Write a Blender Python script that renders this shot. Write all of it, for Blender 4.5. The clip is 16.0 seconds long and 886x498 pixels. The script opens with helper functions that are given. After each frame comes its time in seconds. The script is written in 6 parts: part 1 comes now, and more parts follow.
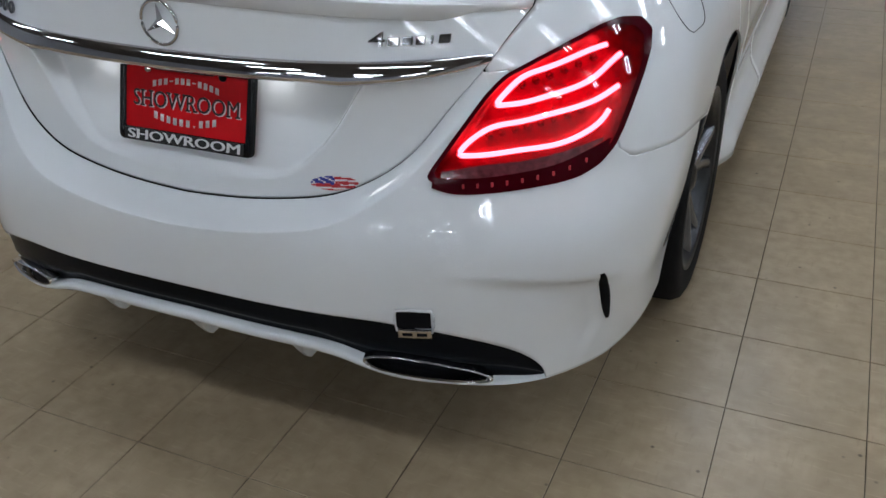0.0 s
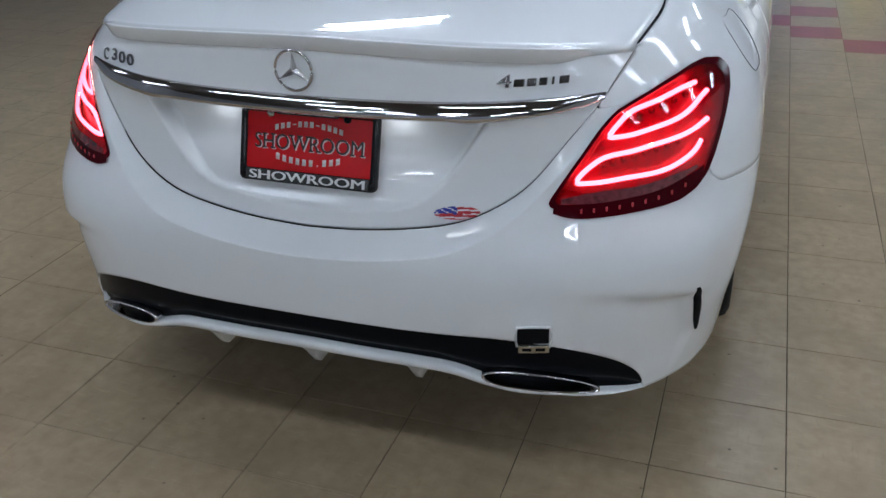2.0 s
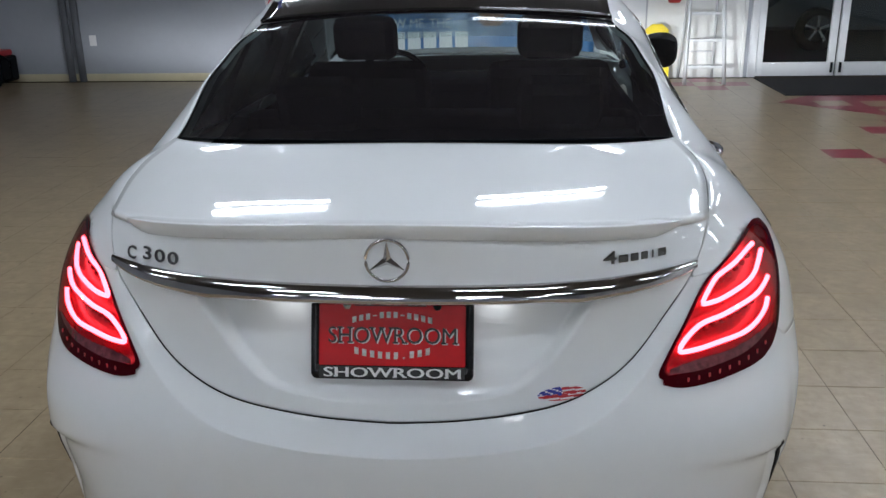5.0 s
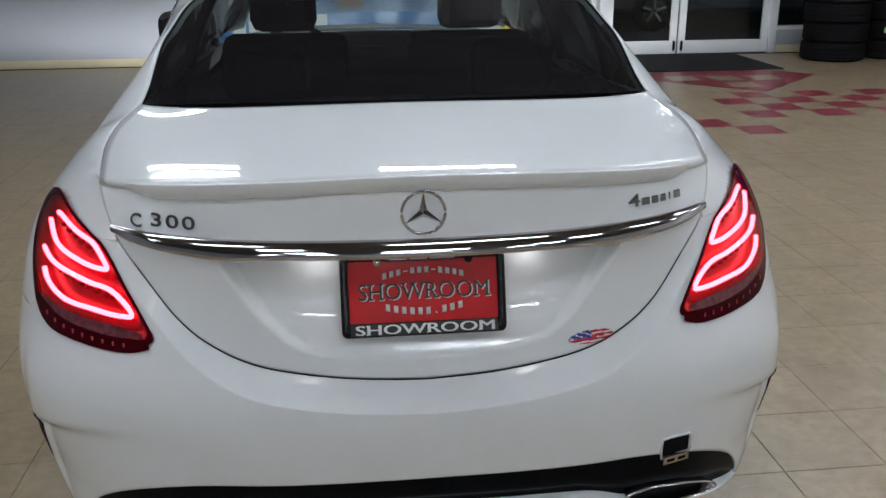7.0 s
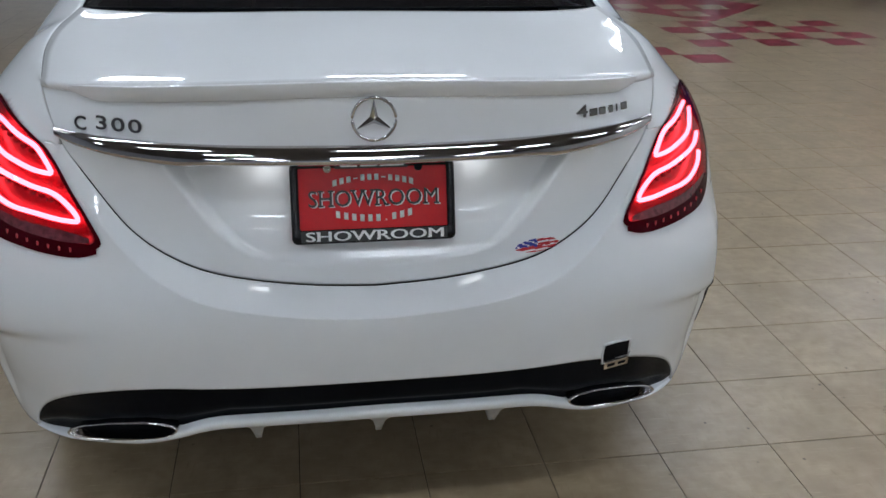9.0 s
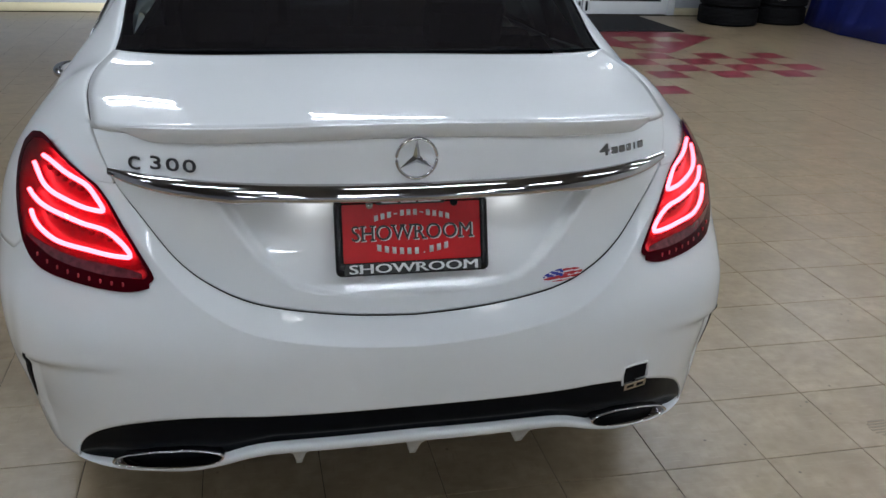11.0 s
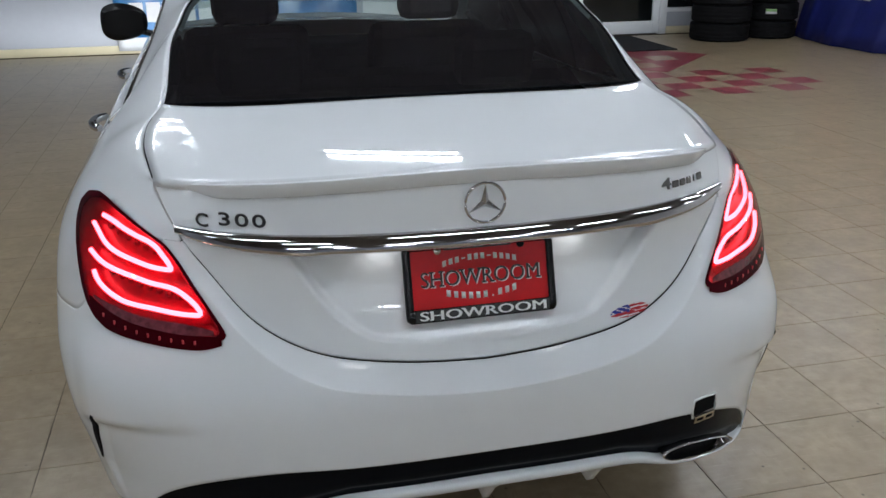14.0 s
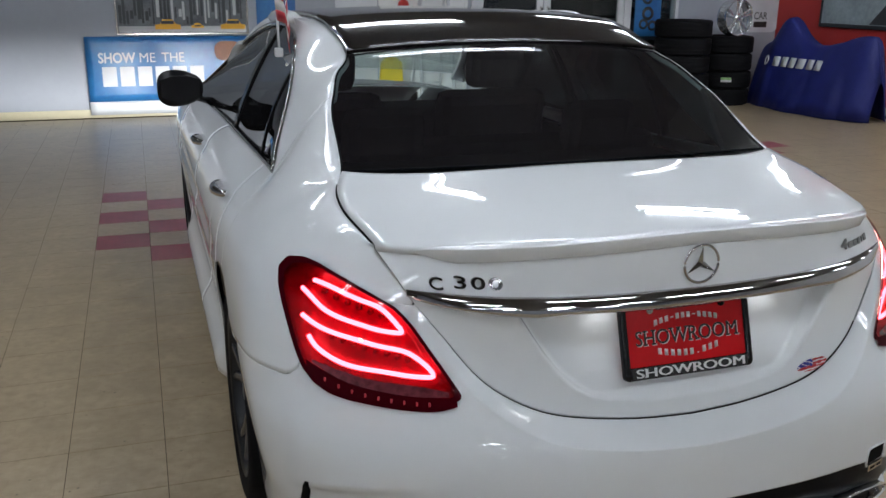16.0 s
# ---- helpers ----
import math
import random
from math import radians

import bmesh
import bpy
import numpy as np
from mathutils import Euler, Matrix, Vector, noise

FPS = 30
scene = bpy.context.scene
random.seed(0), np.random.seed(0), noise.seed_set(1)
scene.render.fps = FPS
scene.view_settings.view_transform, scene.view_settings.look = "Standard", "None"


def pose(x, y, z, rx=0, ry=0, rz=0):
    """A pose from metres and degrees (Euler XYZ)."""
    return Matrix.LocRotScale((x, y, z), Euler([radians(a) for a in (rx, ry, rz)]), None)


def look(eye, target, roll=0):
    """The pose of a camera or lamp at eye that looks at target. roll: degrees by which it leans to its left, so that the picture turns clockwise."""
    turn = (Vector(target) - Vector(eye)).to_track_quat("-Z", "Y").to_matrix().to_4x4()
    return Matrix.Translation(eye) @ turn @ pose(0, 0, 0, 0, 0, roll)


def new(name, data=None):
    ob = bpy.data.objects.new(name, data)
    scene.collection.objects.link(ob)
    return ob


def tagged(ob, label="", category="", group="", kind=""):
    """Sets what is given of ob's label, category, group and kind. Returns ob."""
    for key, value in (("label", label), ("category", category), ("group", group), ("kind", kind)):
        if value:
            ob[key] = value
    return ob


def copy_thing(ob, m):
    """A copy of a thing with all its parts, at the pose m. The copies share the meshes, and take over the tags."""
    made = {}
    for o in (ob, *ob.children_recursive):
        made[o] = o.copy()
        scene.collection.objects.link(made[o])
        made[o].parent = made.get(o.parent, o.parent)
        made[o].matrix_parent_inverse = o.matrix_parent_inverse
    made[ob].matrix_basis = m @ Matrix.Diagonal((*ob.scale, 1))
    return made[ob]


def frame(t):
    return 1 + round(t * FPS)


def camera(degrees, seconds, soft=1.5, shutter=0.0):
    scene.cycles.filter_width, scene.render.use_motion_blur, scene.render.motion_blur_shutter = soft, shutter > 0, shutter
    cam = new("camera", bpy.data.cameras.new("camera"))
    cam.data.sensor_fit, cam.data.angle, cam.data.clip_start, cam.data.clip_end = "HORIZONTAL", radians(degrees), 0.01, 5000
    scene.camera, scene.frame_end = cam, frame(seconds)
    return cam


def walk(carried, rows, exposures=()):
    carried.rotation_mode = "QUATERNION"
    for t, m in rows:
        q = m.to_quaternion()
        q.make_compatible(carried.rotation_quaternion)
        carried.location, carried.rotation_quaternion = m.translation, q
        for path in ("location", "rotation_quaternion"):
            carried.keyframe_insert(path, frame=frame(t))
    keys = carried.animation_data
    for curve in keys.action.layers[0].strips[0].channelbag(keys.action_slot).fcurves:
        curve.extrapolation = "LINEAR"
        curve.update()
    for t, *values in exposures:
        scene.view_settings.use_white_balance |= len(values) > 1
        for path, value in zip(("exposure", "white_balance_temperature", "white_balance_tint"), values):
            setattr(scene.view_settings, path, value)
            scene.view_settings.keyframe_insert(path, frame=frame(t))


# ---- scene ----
cam = camera(53.3, 16.0, soft=1.5)
PATH = [
    (0, (1.169, -1.183, 1.378), (0.391, 0.363, 0.376), -2.2),
    (0.5, (1.146, -1.217, 1.392), (0.358, 0.319, 0.382), -2.5),
    (1, (1.071, -1.323, 1.4), (0.302, 0.236, 0.411), -2.3),
    (1.5, (0.977, -1.442, 1.414), (0.237, 0.156, 0.465), -2.2),
    (2, (0.908, -1.46, 1.423), (0.241, 0.188, 0.508), -2.0),
    (2.5, (0.808, -1.394, 1.393), (0.181, 0.277, 0.49), -2.5),
    (3, (0.733, -1.312, 1.385), (0.188, 0.386, 0.481), -2.5),
    (3.5, (0.674, -1.303, 1.41), (0.203, 0.425, 0.519), -2.7),
    (4, (0.562, -1.376, 1.443), (0.185, 0.419, 0.646), -2.2),
    (4.5, (0.395, -1.477, 1.467), (0.109, 0.37, 0.757), -1.2),
    (4.7, (0.347, -1.505, 1.492), (0.084, 0.372, 0.851), -1.0),
    (6.8, (-0.048, -1.495, 1.455), (0.064, 0.396, 0.815), -0.7),
    (7, (-0.078, -1.527, 1.426), (0.06, 0.354, 0.759), -0.5),
    (7.5, (-0.064, -1.54, 1.379), (0.144, 0.296, 0.615), 0.0),
    (8, (-0.001, -1.514, 1.356), (0.232, 0.298, 0.543), 0.4),
    (8.5, (0.006, -1.518, 1.371), (0.247, 0.291, 0.554), 0.7),
    (9, (-0.088, -1.561, 1.392), (0.166, 0.249, 0.58), 1.4),
    (9.2, (-0.145, -1.588, 1.403), (0.112, 0.224, 0.596), 1.3),
    (11.3, (-0.302, -1.641, 1.438), (0.074, 0.176, 0.691), 2.2),
    (11.5, (-0.319, -1.653, 1.435), (0.06, 0.166, 0.693), 2.1),
    (12, (-0.228, -1.572, 1.408), (0.21, 0.24, 0.682), 1.0),
    (12.5, (-0.109, -1.442, 1.369), (0.417, 0.336, 0.621), 1.2),
    (13, (-0.061, -1.368, 1.339), (0.499, 0.366, 0.516), 1.4),
    (13.5, (-0.188, -1.438, 1.414), (0.297, 0.33, 0.616), 0.4),
    (14, (-0.425, -1.571, 1.471), (-0.035, 0.26, 0.767), -0.3),
    (14.5, (-0.602, -1.628, 1.488), (-0.264, 0.218, 0.798), 0.2),
    (15, (-0.716, -1.563, 1.468), (-0.337, 0.286, 0.807), 0.5),
    (15.5, (-0.847, -1.455, 1.458), (-0.376, 0.381, 0.82), 0.5),
    (16, (-1.023, -1.482, 1.492), (-0.46, 0.35, 0.921), 0.6),
]
BALANCE = [(0, 0.0, 6450, 10), (1.5, 0.0, 6200, 10), (3.5, 0.0, 6150, 10), (4.7, 0.0, 6500, 10), (7, 0.0, 6750, 10), (8.5, 0.0, 6550, 10), (12.5, 0.0, 6550, 9), (16, 0.0, 6700, 10)]
walk(cam, [(t, look(eye, target, roll)) for t, eye, target, roll in PATH], BALANCE)

# ---------------------------------------------------------------- light
world = bpy.data.worlds.new("night_showroom")
scene.world = world
world.use_nodes = True
world.node_tree.nodes["Background"].inputs["Color"].default_value = (0.02, 0.025, 0.035, 1)
world.node_tree.nodes["Background"].inputs["Strength"].default_value = 0.3
TUBE_STRENGTH = 37.0
PLATE_LAMP_POWER = 0.012
HEADLIGHT_POWER = 1150.0

# the room and its floor tiles stand at a slight angle to the car
TILE = 0.3048
ROOM = pose(0.736, 0.212, 0, 0, 0, 1.8)
ROOM_HEIGHT = 3.3
WALL_FAR, WALL_RIGHT, WALL_LEFT, WALL_BACK = 9.25, 6.95, -7.6, -13.0


# ---------------------------------------------------------------- material helpers
def material(name, color, rough=0.5, metal=0.0, coat=0.0, spec=0.5, vary=0.0, scale=8.0, rough_vary=0.0,
             bump=0.0, bump_scale=60.0, emit=None, emit_strength=0.0, per_piece=0.0, second=None, detail=4.0):
    m = bpy.data.materials.new(name)
    m.use_nodes = True
    nt = m.node_tree
    b = nt.nodes["Principled BSDF"]
    b.inputs["Base Color"].default_value = (*color, 1)
    b.inputs["Roughness"].default_value = rough
    b.inputs["Metallic"].default_value = metal
    b.inputs["Coat Weight"].default_value = coat
    b.inputs["Coat Roughness"].default_value = 0.03
    b.inputs["Specular IOR Level"].default_value = spec
    if emit:
        b.inputs["Emission Color"].default_value = (*emit, 1)
        b.inputs["Emission Strength"].default_value = emit_strength
    if not (vary or rough_vary or bump or per_piece):
        return m
    tc = nt.nodes.new("ShaderNodeTexCoord")
    geo = nt.nodes.new("ShaderNodeNewGeometry")
    n1 = nt.nodes.new("ShaderNodeTexNoise")
    n1.inputs["Scale"].default_value = scale
    n1.inputs["Detail"].default_value = detail
    nt.links.new(geo.outputs["Position"], n1.inputs["Vector"])
    n2 = nt.nodes.new("ShaderNodeTexNoise")
    n2.inputs["Scale"].default_value = scale * 11
    n2.inputs["Detail"].default_value = 3
    nt.links.new(geo.outputs["Position"], n2.inputs["Vector"])
    add = nt.nodes.new("ShaderNodeMath")
    add.operation = "MULTIPLY_ADD"
    add.inputs[1].default_value = 0.45
    nt.links.new(n2.outputs["Fac"], add.inputs[0])
    nt.links.new(n1.outputs["Fac"], add.inputs[2])
    fac = add.outputs[0]
    if per_piece:
        info = nt.nodes.new("ShaderNodeObjectInfo")
        pp = nt.nodes.new("ShaderNodeMath")
        pp.operation = "MULTIPLY_ADD"
        pp.inputs[1].default_value = per_piece
        nt.links.new(info.outputs["Random"], pp.inputs[0])
        nt.links.new(fac, pp.inputs[2])
        fac = pp.outputs[0]
    ramp = nt.nodes.new("ShaderNodeMapRange")
    ramp.inputs["From Min"].default_value = 0.4
    ramp.inputs["From Max"].default_value = 1.05 + per_piece
    nt.links.new(fac, ramp.inputs["Value"])
    mix = nt.nodes.new("ShaderNodeMix")
    mix.data_type = "RGBA"
    lo = second or tuple(c * (1 - vary) for c in color)
    mix.inputs["A"].default_value = (*lo, 1)
    mix.inputs["B"].default_value = (*[min(1, c * (1 + vary * 0.6)) for c in color], 1)
    nt.links.new(ramp.outputs[0], mix.inputs["Factor"])
    nt.links.new(mix.outputs["Result"], b.inputs["Base Color"])
    if rough_vary:
        rr = nt.nodes.new("ShaderNodeMapRange")
        rr.inputs["To Min"].default_value = max(0.02, rough - rough_vary)
        rr.inputs["To Max"].default_value = rough + rough_vary
        rr.inputs["From Min"].default_value = 0.45
        rr.inputs["From Max"].default_value = 1.0
        nt.links.new(fac, rr.inputs["Value"])
        nt.links.new(rr.outputs[0], b.inputs["Roughness"])
    if bump:
        n3 = nt.nodes.new("ShaderNodeTexNoise")
        n3.inputs["Scale"].default_value = bump_scale
        n3.inputs["Detail"].default_value = 3
        nt.links.new(geo.outputs["Position"], n3.inputs["Vector"])
        bp = nt.nodes.new("ShaderNodeBump")
        bp.inputs["Strength"].default_value = bump
        bp.inputs["Distance"].default_value = 0.004
        nt.links.new(n3.outputs["Fac"], bp.inputs["Height"])
        nt.links.new(bp.outputs["Normal"], b.inputs["Normal"])
    return m


def glass(name, tint, rough=0.0, haze=0.0):
    """A thin pane: see-through with a tint, and a gloss that grows at grazing angles."""
    m = bpy.data.materials.new(name)
    m.use_nodes = True
    nt = m.node_tree
    nt.nodes.remove(nt.nodes["Principled BSDF"])
    tr = nt.nodes.new("ShaderNodeBsdfTransparent")
    tr.inputs["Color"].default_value = (*tint, 1)
    gl = nt.nodes.new("ShaderNodeBsdfGlossy")
    gl.inputs["Roughness"].default_value = rough
    lw = nt.nodes.new("ShaderNodeLayerWeight")
    lw.inputs["Blend"].default_value = 0.5
    pw = nt.nodes.new("ShaderNodeMath")
    pw.operation = "POWER"
    pw.inputs[1].default_value = 5.0
    nt.links.new(lw.outputs["Facing"], pw.inputs[0])
    fr = nt.nodes.new("ShaderNodeMath")
    fr.operation = "MULTIPLY_ADD"
    fr.inputs[1].default_value = 0.9
    fr.inputs[2].default_value = 0.05
    nt.links.new(pw.outputs[0], fr.inputs[0])
    mx = nt.nodes.new("ShaderNodeMixShader")
    nt.links.new(fr.outputs[0], mx.inputs[0])
    under = tr.outputs[0]
    # a faint grey diffuse layer paints haze into the pane and lifts its blacks
    if haze:
        df = nt.nodes.new("ShaderNodeBsdfDiffuse")
        df.inputs["Color"].default_value = (0.050, 0.044, 0.050, 1)
        fm = nt.nodes.new("ShaderNodeMixShader")
        fm.inputs[0].default_value = haze
        nt.links.new(tr.outputs[0], fm.inputs[1])
        nt.links.new(df.outputs[0], fm.inputs[2])
        under = fm.outputs[0]
    nt.links.new(under, mx.inputs[1])
    nt.links.new(gl.outputs[0], mx.inputs[2])
    nt.links.new(mx.outputs[0], nt.nodes["Material Output"].inputs["Surface"])
    return m


PAINT = material("white_car_paint", (0.80, 0.825, 0.84), 0.45, coat=1.0, spec=0.04, vary=0.015, scale=3)
PAINT.node_tree.nodes["Principled BSDF"].inputs["Coat Roughness"].default_value = 0.008
GAP = material("dark_gap", (0.005, 0.005, 0.006), 0.8, spec=0.1)
BLACK_PLASTIC = material("black_plastic", (0.005, 0.006, 0.008), 0.32, spec=0.06, vary=0.2, scale=30, bump=0.08, bump_scale=900)
GLOSS_BLACK = material("gloss_black", (0.006, 0.006, 0.007), 0.2, spec=0.25)
CHROME = material("chrome", (0.62, 0.61, 0.62), 0.05, metal=1.0)
DARK_CHROME = material("dark_chrome", (0.24, 0.235, 0.23), 0.1, metal=1.0)
STEEL = material("brushed_steel", (0.55, 0.52, 0.48), 0.22, metal=1.0, vary=0.1, scale=40)
RUBBER = material("tyre_rubber", (0.007, 0.007, 0.008), 0.75, spec=0.12, vary=0.25, scale=20, bump=0.2, bump_scale=300)
RIM_GREY = material("alloy_grey", (0.045, 0.047, 0.05), 0.3, metal=0.8)
BRIGHT_ALLOY = material("bright_alloy", (0.75, 0.76, 0.77), 0.2, metal=0.8)
RIM_SILVER = material("alloy_silver", (0.17, 0.175, 0.19), 0.25, metal=0.8)
TINTED = glass("tinted_glass", (0.34, 0.40, 0.40), haze=0.18)
DARK_TINT = glass("dark_side_glass", (0.07, 0.08, 0.08), haze=0.10)
CLEAR_GLASS = glass("clear_glass", (0.85, 0.93, 0.92))
ROOF_GLASS = material("black_roof_glass", (0.014, 0.012, 0.012), 0.06, coat=0.5)
CABIN = material("cabin_black", (0.004, 0.004, 0.0045), 0.85, spec=0.05, vary=0.2, scale=15)
RED_HOUSING = material("red_reflector", (0.11, 0.0003, 0.012), 0.3, spec=0.2, vary=0.6, scale=60)
DARK_RED = material("dark_red_lens", (0.045, 0.001, 0.004), 0.12, spec=0.06)
RED_LENS = glass("red_lens", (0.92, 0.10, 0.17))
LED = material("led_strip", (0.9, 0.5, 0.5), 0.4, emit=(1.0, 0.34, 0.30), emit_strength=24.0)
FROST = material("frosted_reverse_lens", (0.16, 0.03, 0.04), 0.15, coat=0.3, vary=0.7, scale=70)
LAMP = material("plate_lamp_lens", (0.9, 0.9, 0.9), 0.3, emit=(0.95, 0.97, 1.0), emit_strength=3.0)
PLATE_RED = material("plate_red", (0.58, 0.005, 0.009), 0.3, spec=0.25, vary=0.12, scale=12)
WHITE_INK = material("white_ink", (0.80, 0.80, 0.80), 0.4)
GREY_INK = material("pale_ink", (0.62, 0.60, 0.60), 0.4)
BLACK_INK = material("black_ink", (0.01, 0.01, 0.01), 0.4)
BLUE_INK = material("blue_ink", (0.03, 0.05, 0.32), 0.4)
RED_INK = material("red_ink", (0.5, 0.03, 0.04), 0.4)
WALL_PAINT = material("grey_wall_paint", (0.34, 0.36, 0.40), 0.6, vary=0.06, scale=1.5, bump=0.1, bump_scale=200)
WHITE_WALL = material("white_wall_paint", (0.72, 0.73, 0.72), 0.6, vary=0.05, scale=1.5, bump=0.1, bump_scale=200)
RED_WALL = material("red_wall_paint", (0.48, 0.03, 0.025), 0.5, vary=0.08, scale=2)
CEILING = material("ceiling_board", (0.12, 0.115, 0.11), 0.8, vary=0.08, scale=3, bump=0.3, bump_scale=150)
BASEBOARD = material("cream_baseboard", (0.62, 0.56, 0.38), 0.45, vary=0.12, scale=5)


def worn_tile(name, color, dark, rough):
    """Polished vinyl tile: each piece a little different, with traffic stains, scuffs, specks and uneven wax."""
    m = bpy.data.materials.new(name)
    m.use_nodes = True
    nt = m.node_tree
    b = nt.nodes["Principled BSDF"]
    geo = nt.nodes.new("ShaderNodeNewGeometry")
    info = nt.nodes.new("ShaderNodeObjectInfo")

    def noise_at(scale, detail, stretch=(1, 1, 1), turn=0.0):
        mp = nt.nodes.new("ShaderNodeMapping")
        mp.inputs["Scale"].default_value = stretch
        mp.inputs["Rotation"].default_value = (0, 0, turn)
        nt.links.new(geo.outputs["Position"], mp.inputs["Vector"])
        n = nt.nodes.new("ShaderNodeTexNoise")
        n.inputs["Scale"].default_value = scale
        n.inputs["Detail"].default_value = detail
        nt.links.new(mp.outputs[0], n.inputs["Vector"])
        return n.outputs["Fac"]

    def ranged(value, lo, hi, a=0.0, c=1.0):
        r = nt.nodes.new("ShaderNodeMapRange")
        r.inputs["From Min"].default_value, r.inputs["From Max"].default_value = lo, hi
        r.inputs["To Min"].default_value, r.inputs["To Max"].default_value = a, c
        nt.links.new(value, r.inputs["Value"])
        return r.outputs[0]

    def mixed(fac, under, over):
        x = nt.nodes.new("ShaderNodeMix")
        x.data_type = "RGBA"
        nt.links.new(fac, x.inputs["Factor"])
        for key, v in (("A", under), ("B", over)):
            if isinstance(v, tuple):
                x.inputs[key].default_value = (*v, 1)
            else:
                nt.links.new(v, x.inputs[key])
        return x.outputs["Result"]

    def product(p, q):
        k = nt.nodes.new("ShaderNodeMath")
        k.operation = "MULTIPLY"
        nt.links.new(p, k.inputs[0])
        nt.links.new(q, k.inputs[1])
        return k.outputs[0]

    pale = tuple(min(1, c * 1.22) for c in color)
    col = mixed(ranged(info.outputs["Random"], 0, 1), tuple(c * 0.90 for c in color), tuple(c * 1.06 for c in color))
    col = mixed(ranged(noise_at(1.1, 5), 0.2, 0.8, 0, 0.8), col, dark)
    col = mixed(ranged(noise_at(6, 6), 0.3, 0.75, 0, 0.9), col, pale)
    col = mixed(ranged(noise_at(24, 6), 0.35, 0.85, 0, 0.9), col, dark)
    col = mixed(ranged(noise_at(16, 4, (1, 7, 1), 0.5), 0.58, 0.80, 0, 0.7), col, pale)
    col = mixed(ranged(noise_at(16, 4, (7, 1, 1), -0.3), 0.60, 0.82, 0, 0.7), col, dark)
    spots = nt.nodes.new("ShaderNodeTexVoronoi")
    spots.inputs["Scale"].default_value = 16.0
    nt.links.new(geo.outputs["Position"], spots.inputs["Vector"])
    spot = product(ranged(spots.outputs["Distance"], 0.03, 0.10, 1, 0), ranged(noise_at(13, 2), 0.48, 0.60))
    col = mixed(spot, col, tuple(c * 0.35 for c in dark))
    nt.links.new(col, b.inputs["Base Color"])
    b.inputs["Roughness"].default_value = rough
    b.inputs["Specular IOR Level"].default_value = 0.5
    bump = nt.nodes.new("ShaderNodeBump")
    bump.inputs["Strength"].default_value = 0.10
    bump.inputs["Distance"].default_value = 0.003
    nt.links.new(noise_at(34, 5), bump.inputs["Height"])
    nt.links.new(bump.outputs["Normal"], b.inputs["Normal"])
    return m


VCT = worn_tile("beige_floor_tile", (0.385, 0.300, 0.195), (0.255, 0.190, 0.112), 0.30)
VCT_RED = worn_tile("red_floor_tile", (0.31, 0.042, 0.062), (0.20, 0.030, 0.040), 0.30)
GROUT = material("floor_joint_dirt", (0.060, 0.042, 0.026), 0.95, spec=0.1)
ALU = material("white_aluminium", (0.60, 0.62, 0.64), 0.35, vary=0.05, scale=6)
MAT_BLACK = material("black_door_mat", (0.010, 0.010, 0.012), 0.95, vary=0.3, scale=60, bump=0.6, bump_scale=500)
TUBE = material("fluorescent_tube", (1, 1, 1), 0.5, emit=(0.84, 0.92, 1.03), emit_strength=TUBE_STRENGTH)


# ---------------------------------------------------------------- geometry helpers
def spline(points):
    """A natural cubic through (x, y) points, held level past its ends."""
    xs, ys = np.array(points, float).T
    n = len(xs)
    h = np.diff(xs)
    a = np.zeros((n, n))
    r = np.zeros(n)
    a[0, 0] = a[-1, -1] = 1
    for i in range(1, n - 1):
        a[i, i - 1], a[i, i], a[i, i + 1] = h[i - 1], 2 * (h[i - 1] + h[i]), h[i]
        r[i] = 6 * ((ys[i + 1] - ys[i]) / h[i] - (ys[i] - ys[i - 1]) / h[i - 1])
    m = np.linalg.solve(a, r)

    def at(x):
        x = np.clip(np.asarray(x, float), xs[0], xs[-1])
        i = np.clip(np.searchsorted(xs, x) - 1, 0, n - 2)
        t0, t1 = xs[i + 1] - x, x - xs[i]
        return (m[i] * t0 ** 3 + m[i + 1] * t1 ** 3) / (6 * h[i]) + (ys[i] / h[i] - m[i] * h[i] / 6) * t0 + (ys[i + 1] / h[i] - m[i + 1] * h[i] / 6) * t1
    return at


def curve3(points, ts=None):
    """A smooth curve through 3D points; takes 0 to 1."""
    p = np.array(points, float)
    if ts is None:
        d = np.r_[0, np.cumsum(np.linalg.norm(np.diff(p, axis=0), axis=1))]
        ts = d / d[-1]
    f = [spline(list(zip(ts, p[:, k]))) for k in range(p.shape[1])]
    return lambda t: np.stack([g(t) for g in f], -1)


def smooth(a, b, x):
    t = np.clip((np.asarray(x, float) - a) / (b - a), 0, 1)
    return t * t * (3 - 2 * t)


def mesh_of(name, verts, faces, smooth_shade=True):
    me = bpy.data.meshes.new(name)
    me.from_pydata([tuple(map(float, v)) for v in verts], [], [tuple(map(int, f)) for f in faces])
    me.update()
    if smooth_shade:
        me.polygons.foreach_set("use_smooth", [True] * len(me.polygons))
    return me


def normals_of(g):
    du = np.gradient(g, axis=0)
    dv = np.gradient(g, axis=1)
    n = np.cross(du, dv)
    return n / np.maximum(np.linalg.norm(n, axis=2, keepdims=True), 1e-9)


